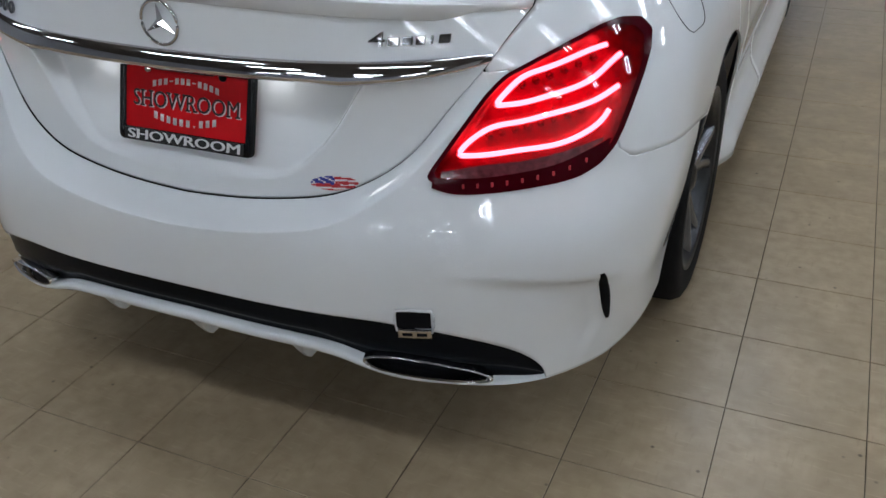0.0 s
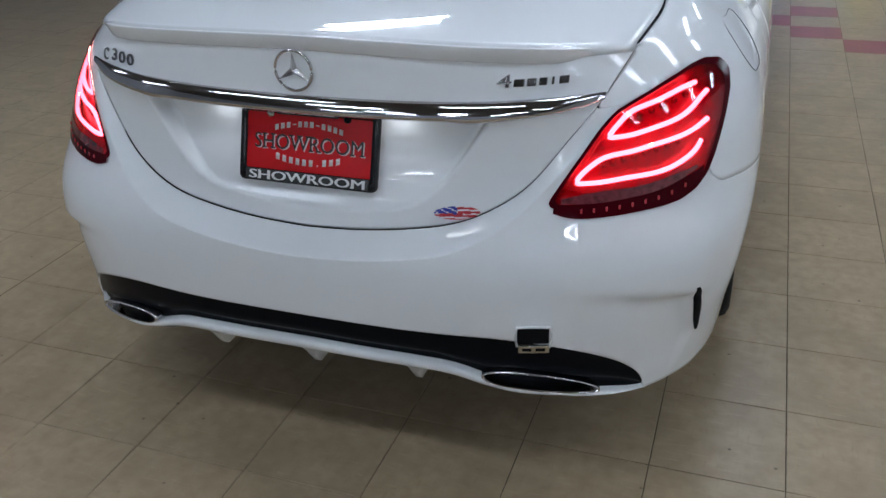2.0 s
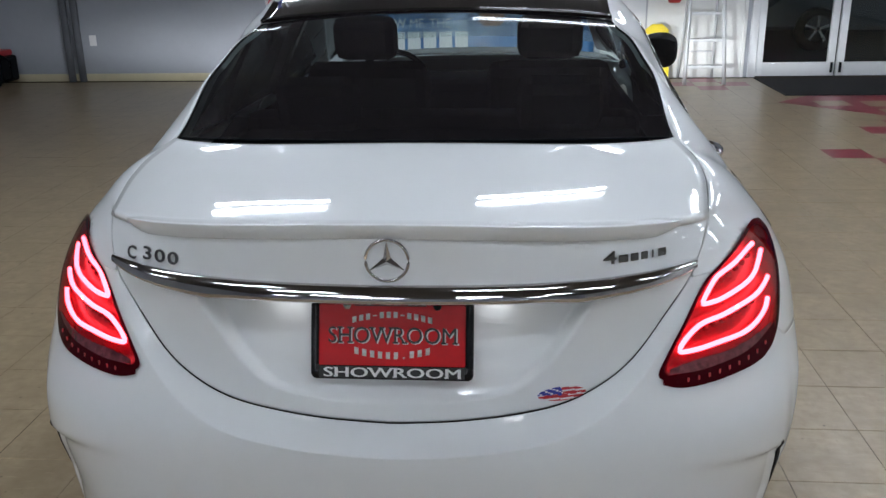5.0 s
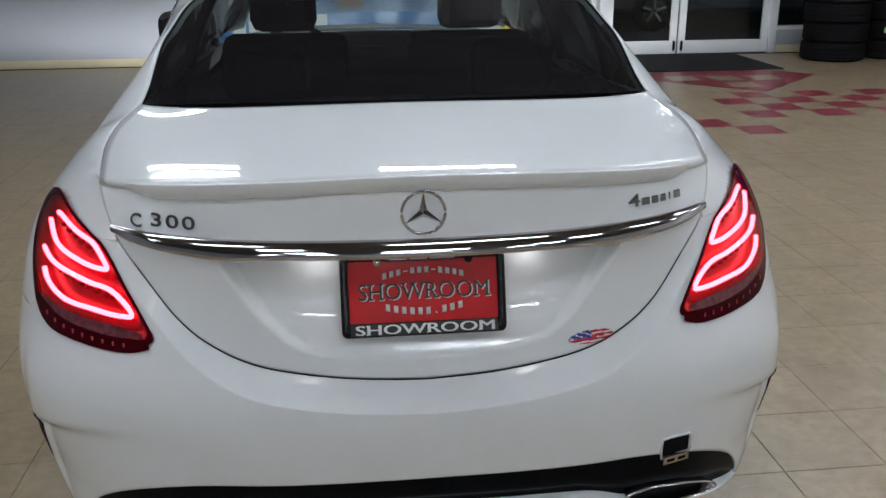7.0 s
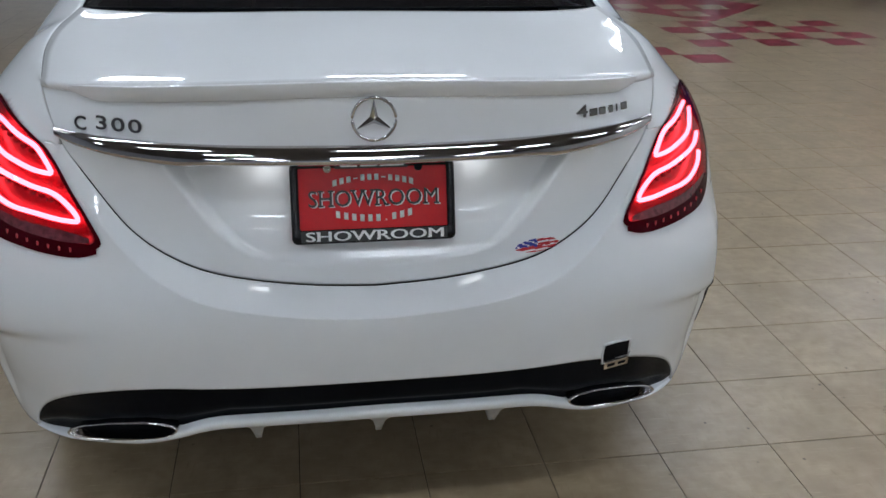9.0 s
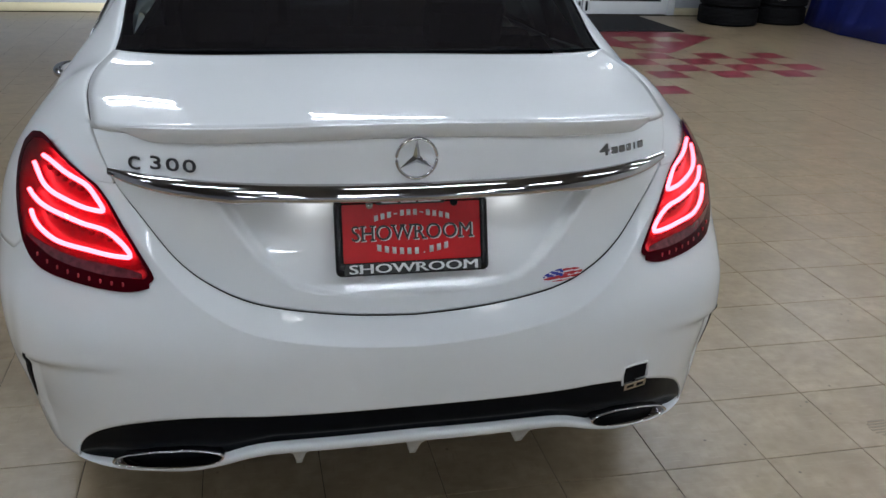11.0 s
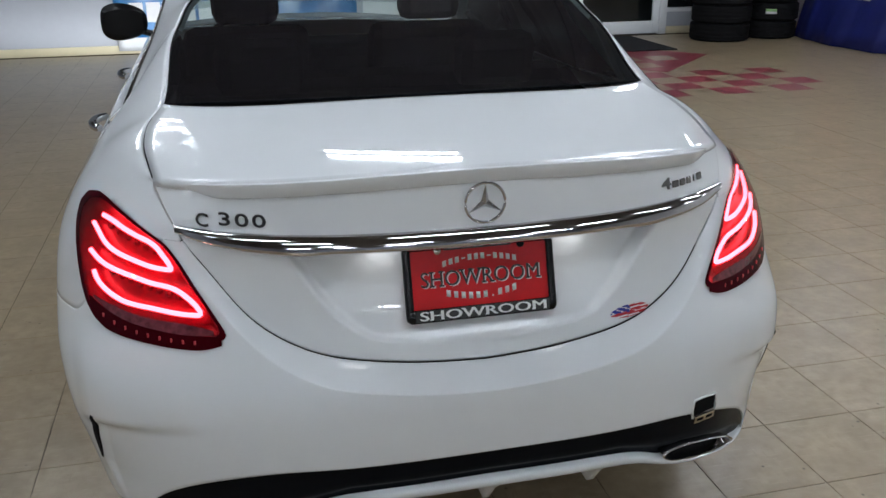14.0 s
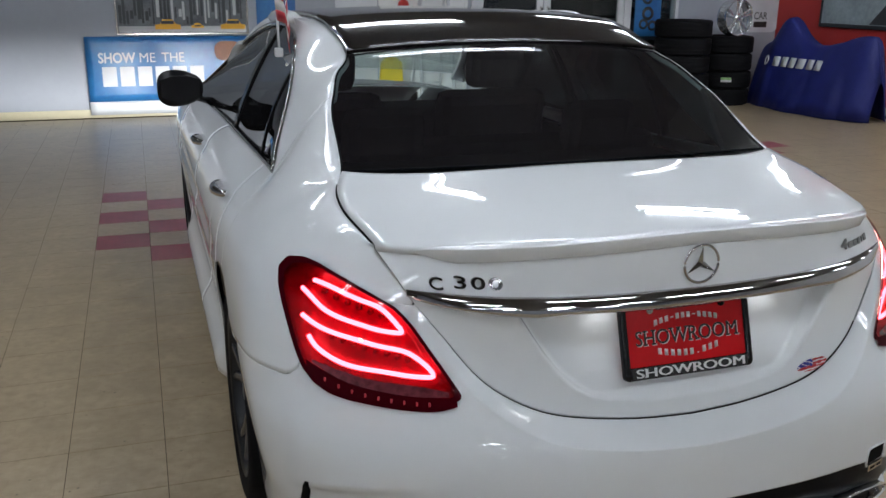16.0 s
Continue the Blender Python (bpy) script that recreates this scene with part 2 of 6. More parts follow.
def sheet(name, g, thick=0.0, flip=False, close=False):
    """A mesh over a grid of points (rows, columns, 3), with a thickness behind it."""
    g = np.asarray(g, float)
    r, c = g.shape[:2]
    verts = [tuple(p) for p in g.reshape(-1, 3)]
    faces = []
    span = c if close else c - 1
    for i in range(r - 1):
        for j in range(span):
            k = (j + 1) % c
            q = (i * c + j, i * c + k, (i + 1) * c + k, (i + 1) * c + j)
            faces.append(q[::-1] if flip else q)
    if thick:
        n = normals_of(g) * (1 if flip else -1) * thick
        base = r * c
        verts += [tuple(p) for p in (g + (n if flip else n)).reshape(-1, 3)]
        back = [tuple(base + v for v in q[::-1]) for q in faces]
        rim = []
        edge = [(0, j) for j in range(c)] + [(i, c - 1) for i in range(1, r)] + [(r - 1, j) for j in range(c - 2, -1, -1)] + [(i, 0) for i in range(r - 2, 0, -1)]
        ids = [i * c + j for i, j in edge]
        for a, b in zip(ids, ids[1:] + ids[:1]):
            q = (a, base + a, base + b, b)
            rim.append(q if not flip else q[::-1])
        me = mesh_of(name, verts, faces + back + rim)
        flat = len(faces) + len(back)
        me.polygons.foreach_set("use_smooth", [k < flat for k in range(len(me.polygons))])
        return me
    return mesh_of(name, verts, faces)


def box_mesh(name, lo, hi, bevel=0.0):
    bm = bmesh.new()
    bmesh.ops.create_cube(bm, size=1)
    lo, hi = Vector(lo), Vector(hi)
    for v in bm.verts:
        v.co = Vector([(lo[k] + hi[k]) / 2 + v.co[k] * (hi[k] - lo[k]) for k in range(3)])
    if bevel:
        bmesh.ops.bevel(bm, geom=bm.edges[:], offset=bevel, segments=2, affect="EDGES", profile=0.5)
    me = bpy.data.meshes.new(name)
    bm.to_mesh(me)
    bm.free()
    return me


def tube_mesh(name, path, radius, sides=8, closed=False, flat=1.0):
    """A round bar along points; radius may be a list; flat squeezes it along its second axis."""
    p = np.array(path, float)
    n = len(p)
    rad = np.broadcast_to(radius, (n,))
    if closed:
        tan = np.roll(p, -1, 0) - np.roll(p, 1, 0)
    else:
        tan = np.gradient(p, axis=0)
    tan /= np.maximum(np.linalg.norm(tan, axis=1, keepdims=True), 1e-9)
    ref = np.array([0, 0, 1.0]) if abs(tan[:, 2]).mean() < 0.8 else np.array([1.0, 0, 0])
    a = np.cross(tan, ref)
    a /= np.maximum(np.linalg.norm(a, axis=1, keepdims=True), 1e-9)
    b = np.cross(tan, a)
    ang = np.linspace(0, 2 * math.pi, sides, endpoint=False)
    g = p[:, None] + rad[:, None, None] * (np.cos(ang)[None, :, None] * a[:, None] + flat * np.sin(ang)[None, :, None] * b[:, None])
    if closed:
        g = np.concatenate([g, g[:1]])
    return sheet(name, g, close=True) if closed else cap_ends(sheet(name, g, close=True), n, sides)


def cap_ends(me, n, sides):
    bm = bmesh.new()
    bm.from_mesh(me)
    bm.verts.ensure_lookup_table()
    bm.faces.new([bm.verts[i] for i in range(sides)])
    bm.faces.new([bm.verts[(n - 1) * sides + i] for i in range(sides - 1, -1, -1)])
    bmesh.ops.recalc_face_normals(bm, faces=bm.faces[:])
    bm.to_mesh(me)
    bm.free()
    return me


def lathe(name, profile, sides=48, axis="x"):
    """A turned shape from (radius, along) points, about an axis."""
    pr = np.array(profile, float)
    ang = np.linspace(0, 2 * math.pi, sides, endpoint=False)
    r, h = pr[:, 0][:, None], pr[:, 1][:, None]
    c, s = np.cos(ang)[None], np.sin(ang)[None]
    parts = {"x": (h + 0 * c, r * c, r * s), "y": (r * c, h + 0 * c, r * s), "z": (r * c, r * s, h + 0 * c)}[axis]
    return sheet(name, np.stack(parts, -1), close=True)


def prism(name, outline, depth, axis="y", bevel=0.0):
    """A flat shape from a 2D outline, given a depth. axis y: outline in x, z; axis z: in x, y; axis x: in y, z."""
    bm = bmesh.new()
    put = {"y": lambda a, b: (a, 0, b), "z": lambda a, b: (a, b, 0), "x": lambda a, b: (0, a, b)}[axis]
    away = {"y": (0, depth, 0), "z": (0, 0, depth), "x": (depth, 0, 0)}[axis]
    f = bm.faces.new([bm.verts.new(put(a, b)) for a, b in outline])
    r = bmesh.ops.extrude_face_region(bm, geom=[f])
    bmesh.ops.translate(bm, verts=[v for v in r["geom"] if isinstance(v, bmesh.types.BMVert)], vec=away)
    bmesh.ops.recalc_face_normals(bm, faces=bm.faces[:])
    if bevel:
        bmesh.ops.bevel(bm, geom=bm.edges[:], offset=bevel, segments=1, affect="EDGES")
    me = bpy.data.meshes.new(name)
    bm.to_mesh(me)
    bm.free()
    return me


def join_meshes(name, meshes, smooth_shade=False):
    bm = bmesh.new()
    for me in meshes:
        bm.from_mesh(me)
        bpy.data.meshes.remove(me)
    out = bpy.data.meshes.new(name)
    bm.to_mesh(out)
    bm.free()
    if smooth_shade:
        out.polygons.foreach_set("use_smooth", [True] * len(out.polygons))
    return out


def moved(me, m):
    me.transform(m)
    return me


def part(name, me, mat, parent, label="", at=None):
    ob = new(name, me)
    me.materials.clear()
    me.materials.append(mat)
    ob.parent = parent
    if at is not None:
        ob.matrix_basis = at
    return tagged(ob, label)


def thing(name, label, category, at=None, group="", me=None, mat=None, kind=""):
    ob = new(name, me)
    if me is not None:
        me.materials.clear()
        me.materials.append(mat)
    if at is not None:
        ob.matrix_basis = at
    return tagged(ob, label, category, group, kind)


def letters(name, text, size, depth=0.001, align="CENTER", spacing=1.0, bold=0.0):
    """Text as a mesh in the xz plane, facing -y, its baseline at z 0."""
    cu = bpy.data.curves.new(name, "FONT")
    cu.body, cu.size, cu.extrude, cu.align_x, cu.space_character, cu.offset = text, size, depth, align, spacing, bold
    cu.resolution_u = 3
    ob = bpy.data.objects.new(name, cu)
    scene.collection.objects.link(ob)
    me = bpy.data.meshes.new_from_object(ob.evaluated_get(bpy.context.evaluated_depsgraph_get()))
    bpy.data.objects.remove(ob)
    bpy.data.curves.remove(cu)
    me.transform(pose(0, 0, 0, 90, 0, 0))
    return me


def bend(me, f):
    """Move each vertex of a mesh by a function of its place."""
    for v in me.vertices:
        v.co = f(v.co)
    me.update()
    return me


# ---------------------------------------------------------------- the car's skin, as functions
POWER, DEPTH = 2.9, 1.0
rear_y = spline([(0.15, 0.0), (0.22, -0.022), (0.30, -0.034), (0.40, -0.040), (0.50, -0.044), (0.56, -0.044), (0.61, -0.034), (0.65, -0.016), (0.70, 0.008), (0.80, 0.035), (0.90, 0.055), (1.0, 0.08)])
half_width = spline([(0.15, 0.870), (0.3, 0.902), (0.4, 0.926), (0.45, 0.942), (0.5, 0.952), (0.55, 0.957), (0.6, 0.957), (0.65, 0.953), (0.7, 0.948), (0.75, 0.938), (0.8, 0.920), (0.85, 0.891), (0.9, 0.853), (0.95, 0.802), (1.0, 0.745)])
widest = spline([(0.15, 0.850), (0.3, 0.862), (0.41, 0.870), (0.5, 0.884), (0.6, 0.896), (0.66, 0.901), (0.72, 0.899), (0.78, 0.892), (0.84, 0.872), (0.9, 0.834), (0.95, 0.796), (1.0, 0.745)])
roundness = spline([(0.15, 3.25), (0.45, 3.15), (0.6, 2.95), (0.7, 2.9), (1.0, 2.9)])
lid_y = spline([(0.6, 0.030), (0.66, 0.040), (0.8, 0.058), (0.87, 0.052), (0.95, 0.055), (1.05, 0.06)])
gap_z = spline([(0, 0.614), (0.13, 0.621), (0.25, 0.636), (0.34, 0.656), (0.41, 0.688), (0.485, 0.749), (0.545, 0.829), (0.587, 0.885), (0.614, 0.932), (0.634, 0.967)])
_a = np.linspace(0, math.pi / 2, 4000)
_q, _p = np.sin(_a) ** (2 / POWER), np.cos(_a) ** (2 / POWER)
_len = np.r_[0, np.cumsum(np.hypot(0.94 * np.diff(_q), DEPTH * np.diff(_p)))]
ARC = _len[-1]
ARCH_Y, ARCH_Z, ARCH_R = 1.02, 0.335, 0.390
FRONT_ARCH_Y = 3.84


def wrap(s, z):
    """The skin's point s metres round from the middle of the tail, at height z."""
    s, z = np.broadcast_arrays(np.asarray(s, float), np.asarray(z, float))
    t = np.minimum(np.abs(s), ARC)
    a = np.interp(t, _len, _a)
    n = roundness(z)
    q, p = np.sin(a) ** (2 / n), np.maximum(np.cos(a), 0) ** (2 / n)
    past = np.maximum(np.abs(s) - ARC, 0)
    y = DEPTH * (1 - p) + rear_y(z) * np.sqrt(p) + past
    nose = 1 - 0.16 * np.clip((y - 3.5) / 1.15, 0, 1) ** 2.4
    spare = widest(z) - half_width(z) * q
    x = widest(z) - 0.5 * (spare + np.sqrt(spare ** 2 + 0.022 ** 2))
    return np.stack([np.sign(s) * x * nose, y, z], -1)


def skin_y(x, z):
    q = np.clip(np.abs(x) / half_width(z), 0, 0.9999)
    n = roundness(z)
    p = (1 - q ** n) ** (1 / n)
    return DEPTH * (1 - p) + rear_y(z) * np.sqrt(p)


def on_skin(x, z, out=0.0):
    """A point of the tail's skin by x and z, moved outwards."""
    x, z = np.broadcast_arrays(np.asarray(x, float), np.asarray(z, float))
    e = 0.002
    y = skin_y(x, z)
    dx, dz = (skin_y(x + e, z) - y) / e, (skin_y(x, z + e) - y) / e
    n = np.stack([dx, -np.ones_like(dx), dz], -1)
    n /= np.linalg.norm(n, axis=-1, keepdims=True)
    return np.stack([x, y, z], -1) + n * np.asarray(out)[..., None]


def s_of_y(y):
    return np.interp(y, DEPTH * (1 - _p), _len) if y <= DEPTH else ARC + y - DEPTH


def s_of_x(x, z):
    return np.interp(abs(x) / half_width(z), _q, _len)


# outline of a tail light in x and z
LIGHT_EDGE = [(0.567, 0.800), (0.548, 0.770), (0.524, 0.730), (0.513, 0.711), (0.516, 0.703), (0.537, 0.693), (0.579, 0.683), (0.615, 0.679), (0.645, 0.678), (0.672, 0.679), (0.698, 0.680), (0.724, 0.681), (0.752, 0.685), (0.777, 0.698), (0.794, 0.721), (0.802, 0.748),
              (0.807, 0.774), (0.811, 0.800), (0.814, 0.827), (0.814, 0.857), (0.806, 0.886), (0.785, 0.908), (0.757, 0.918), (0.735, 0.917), (0.696, 0.904), (0.657, 0.888), (0.618, 0.870), (0.606, 0.858), (0.592, 0.841), (0.580, 0.822)]
LIGHT_MID = (0.685, 0.800)


def light_ring(count=72):
    """The outline as radii about the light's middle, at even angles."""
    p = np.array(LIGHT_EDGE + LIGHT_EDGE[:1])
    d = np.r_[0, np.cumsum(np.linalg.norm(np.diff(p, axis=0), axis=1))]
    t = np.linspace(0, d[-1], 800)
    pts = np.stack([np.interp(t, d, p[:, k]) for k in (0, 1)], -1)[:-1]
    for _ in range(30):
        pts = (np.roll(pts, 1, 0) + 2 * pts + np.roll(pts, -1, 0)) / 4
    v = pts - LIGHT_MID
    a = np.arctan2(v[:, 1], v[:, 0])
    o = np.argsort(a)
    ang = np.linspace(-math.pi, math.pi, count, endpoint=False)
    return ang, np.interp(ang, a[o], np.hypot(v[:, 0], v[:, 1])[o], period=2 * math.pi)


_ang, _rad = light_ring(360)


def light_ratio(x, z):
    """0 in a light's middle, 1 on its outline."""
    dx, dz = np.abs(x) - LIGHT_MID[0], z - LIGHT_MID[1]
    return np.hypot(dx, dz) / np.interp(np.arctan2(dz, dx), _ang, _rad, period=2 * math.pi)


def sink_under_light(g):
    """Let the skin give way behind the tail lights."""
    near = (np.abs(g[..., 0]) > 0.4) & (g[..., 1] < 0.55)
    k = np.where(near, 0.05 * (1 - smooth(0.82, 0.94, light_ratio(g[..., 0], g[..., 2]))), 0)
    g = g.copy()
    g[..., 1] += k * 0.8
    g[..., 0] -= np.sign(g[..., 0]) * k * 0.6
    return g


def arch_floor(y, low):
    """The lower edge of the side at y: the sill, or the wheel arch."""
    z = np.full_like(y, low, dtype=float)
    for c in (ARCH_Y, FRONT_ARCH_Y):
        d = ARCH_R ** 2 - (y - c) ** 2
        z = np.where(d > 0, np.maximum(z, ARCH_Z + np.sqrt(np.maximum(d, 0))), z)
    return z


def bumper_top(x, y):
    """Where the bumper's upper edge runs, as (x, y) pass round the corner."""
    ax = np.abs(x)
    under = np.interp(ax, [0.585, 0.62, 0.66, 0.793, 0.81], [0.876, 0.876, 0.84, 0.735, 0.708])
    seam = np.interp(y, [0.29, 0.302, 0.312, 0.325, 0.36, 0.42, 0.50, 0.56, 0.64, 0.74], [0.724, 0.708, 0.697, 0.691, 0.688, 0.683, 0.677, 0.669, 0.653, 0.625])
    return np.where(ax < 0.585, gap_z(np.minimum(ax, 0.585)) - 0.0008, np.where((ax < 0.800) & (y < 0.30), under, seam))


def insert_top(x):
    ax = np.abs(x)
    return 0.262 + (0.437 - 0.262) * np.sqrt(1 - np.clip((ax - 0.38) / 0.337, 0, 1) ** 2)


def bumper_foot(x, y):
    ax = np.abs(x)
    side = np.interp(y, [0.14, 0.3, 0.45, 0.6], [0.255, 0.245, 0.262, 0.275])
    return np.where(ax < 0.717, np.maximum(insert_top(x), side), side)


car = thing("sedan_car", "white four-door sedan with lit red tail lights on a tiled floor", "car", pose(0.002, -0.022, 0, 0, 0, 1.8))


def both(name, make, mat, parent=car, label=""):
    """The same part on the car's right and left."""
    return [part(name, make(sg), mat, parent, label) for sg in (1, -1)]


def mirror_x(g, sg):
    g = np.array(g, float)
    g[..., 0] *= sg
    return g


def lid_plain(x, z):
    """The boot lid's face without its hollow."""
    q = np.clip(np.abs(x) / half_width(z), 0, 0.999)
    return lid_y(z) + DEPTH * (1 - (1 - q ** POWER) ** (1 / POWER))


def contour(g):
    """The bumper's swollen corner and the hollow under its crease, which ends at the side vent."""
    x, y, z = g[..., 0], g[..., 1], g[..., 2]
    ax = np.abs(x)
    crease = 0.541 - 0.050 * np.clip((ax - 0.478) / 0.31, 0, 1.3) ** 2
    below = smooth(-0.006, 0.026, crease - z)
    rim = 1 - smooth(0.786, 0.806, ax + 0.35 * np.maximum(0.36 - z, 0))
    hollow = 0.010 * smooth(0.48, 0.76, ax) * rim * below * smooth(0.25, 0.36, z) * (y < 0.5)
    flank = (1 - below) + (below - 0.5) * smooth(0.800, 0.842, ax)
    swell = 0.011 * smooth(0.52, 0.80, ax) * (1 - smooth(0.45, 0.75, y)) * flank * smooth(0.26, 0.46, z) * (1 - smooth(0.57, 0.69, z))
    d = swell - hollow
    return np.stack([x + np.sign(x) * d * 0.7, y - d * 0.7, z], -1)


def build_bumper():
    s_arch = s_of_y(ARCH_Y - ARCH_R + 0.002)
    ss = np.unique(np.r_[np.linspace(0, s_arch, 130), np.linspace(s_of_x(0.50, 0.35), s_of_x(0.735, 0.35), 40), np.linspace(s_of_x(0.57, 0.85), s_of_x(0.63, 0.85), 12), np.linspace(s_of_x(0.76, 0.45), s_of_x(0.88, 0.45), 50)])
    ss = np.r_[-ss[:0:-1], ss]
    v = np.concatenate([np.linspace(0, 0.75, 46), np.linspace(0.75, 1, 40)[1:]])
    cols = []
    for s in ss:
        z1 = 0.7
        low, high = 0.20, 0.50
        for _ in range(24):
            b = wrap(s, z1)
            z1 += 0.6 * (float(bumper_top(b[0], b[1])) - z1)
            z0 = (low + high) / 2
            a = wrap(s, z0)
            low, high = (z0, high) if float(bumper_foot(a[0], a[1])) > z0 else (low, z0)
        z = z0 + (z1 - z0) * v
        g = wrap(np.full_like(z, s), z)
        # the upper edge rolls in towards the boot lid in the middle
        ax1 = min(abs(float(g[-1, 0])), 0.62)
        roll = (float(lid_plain(ax1, z1)) - 0.002 - float(g[-1, 1])) * (1 - smooth(0.585, 0.64, abs(g[-1, 0])))
        g[:, 1] += roll * np.clip(1 - (z1 - z) / 0.035, 0, 1) ** 1.06
        g = contour(g)
        cols.append(g)
    g = sink_under_light(np.stack(cols, 1))
    return sheet("bumper", g, 0.006, flip=True)


part("bumper", build_bumper(), PAINT, car, "glossy white rear bumper")

# ---- quarter panels with the rear pillars, roof rails
belt_curve = spline([(0.2, 0.976), (0.27, 0.969), (0.31, 0.963), (0.36, 0.955), (0.43, 0.944), (0.55, 0.930), (0.8, 0.900), (1.0, 0.882), (1.2, 0.88), (3.6, 0.875)])
inner = curve3([(0.636, 0.292, 0.970), (0.654, 0.40, 0.991), (0.662, 0.51, 1.012), (0.650, 0.595, 1.032), (0.624, 0.660, 1.054), (0.606, 0.83, 1.148), (0.580, 0.94, 1.212), (0.547, 1.03, 1.264),
                (0.507, 1.10, 1.300), (0.506, 1.28, 1.352), (0.510, 1.60, 1.386), (0.515, 2.10, 1.382), (0.535, 2.80, 1.300), (0.630, 3.30, 1.09), (0.690, 3.60, 0.98)],
               [0, 0.06, 0.12, 0.155, 0.185, 0.24, 0.31, 0.38, 0.44, 0.50, 0.60, 0.70, 0.82, 0.93, 1.0])
K_PILLAR = 0.30
outer = curve3([(0.741, 0.997, 0.994), (0.699, 1.113, 1.081), (0.651, 1.222, 1.173), (0.611, 1.343, 1.269), (0.562, 1.62, 1.330), (0.550, 2.00, 1.352), (0.556, 2.55, 1.305), (0.590, 3.05, 1.200), (0.680, 3.35, 1.06), (0.770, 3.56, 0.95)],
               [0.30, 0.345, 0.40, 0.46, 0.53, 0.62, 0.74, 0.85, 0.94, 1.0])
belt = curve3([(0.741, 0.997, 0.994), (0.737, 1.362, 0.976), (0.744, 1.774, 0.969), (0.750, 2.43, 0.952), (0.770, 2.90, 0.944), (0.800, 3.56, 0.930)])
belt_y = np.array([belt(t)[1] for t in np.linspace(0, 1, 60)])


def belt_at(y):
    return belt(np.interp(y, belt_y, np.linspace(0, 1, 60)))


def hermite(p0, t0, p1, t1, n):
    u = np.linspace(0, 1, n)[:, None]
    return (2 * u ** 3 - 3 * u ** 2 + 1) * p0 + (u ** 3 - 2 * u ** 2 + u) * t0 + (-2 * u ** 3 + 3 * u ** 2) * p1 + (u ** 3 - u ** 2) * t1


def inner_slope(k):
    """How the skin runs inwards where it meets the boot gap, the rear glass or the roof."""
    w = smooth(0.12, 0.27, k)
    deck, glass_dir, roof_dir = np.array([-0.95, 0.0, 0.20]), np.array([-0.62, -0.30, 0.45]), np.array([-0.93, 0.0, 0.25])
    d = deck * (1 - w) + glass_dir * w
    w2 = smooth(0.42, 0.54, k)
    return d * (1 - w2) + roof_dir * w2


# ---- sides: doors and front wings
def build_side(name, y0, y1, top, shoulder):
    def make(sg):
        ss = [s_of_y(y) for y in np.linspace(y0, y1, 36)]
        cols = []
        for s in ss:
            y = wrap(s, 0.5)[1]
            z0 = float(arch_floor(np.array(y), 0.19))
            z1 = float(top(y))
            z = np.linspace(z0, max(z1, z0 + 0.002), 30)
            g = wrap(s, z)
            e, p = belt_at(y), g[-1].copy()
            g[:, 0] -= 0.010 * np.exp(-((z - 0.70) / 0.03) ** 2) * smooth(1.2, 1.6, y) + (0.012 * np.exp(-((z - 0.40) / 0.07) ** 2) - 0.045 * smooth(0.34, 0.24, z)) * smooth(1.38, 1.55, y) * (1 - smooth(3.2, 3.45, y))
            if shoulder:
                d, b = np.linalg.norm(e - p), float(smooth(1.0, 1.7, y))
                g = np.concatenate([g, hermite(p, (np.array([-0.45, 0, 0.85]) * (1 - b) + np.array([-0.25, 0, 0.97]) * b) * d, e, (np.array([-0.64, -0.20, 0.74]) * (1 - b) + np.array([-0.97, 0, 0.2]) * b) * d, 12)[1:]])
            cols.append(g)
        return sheet(name, mirror_x(np.stack(cols, 1), sg), 0.006, flip=sg > 0)
    return make


def door_top(y):
    return belt_curve(y)


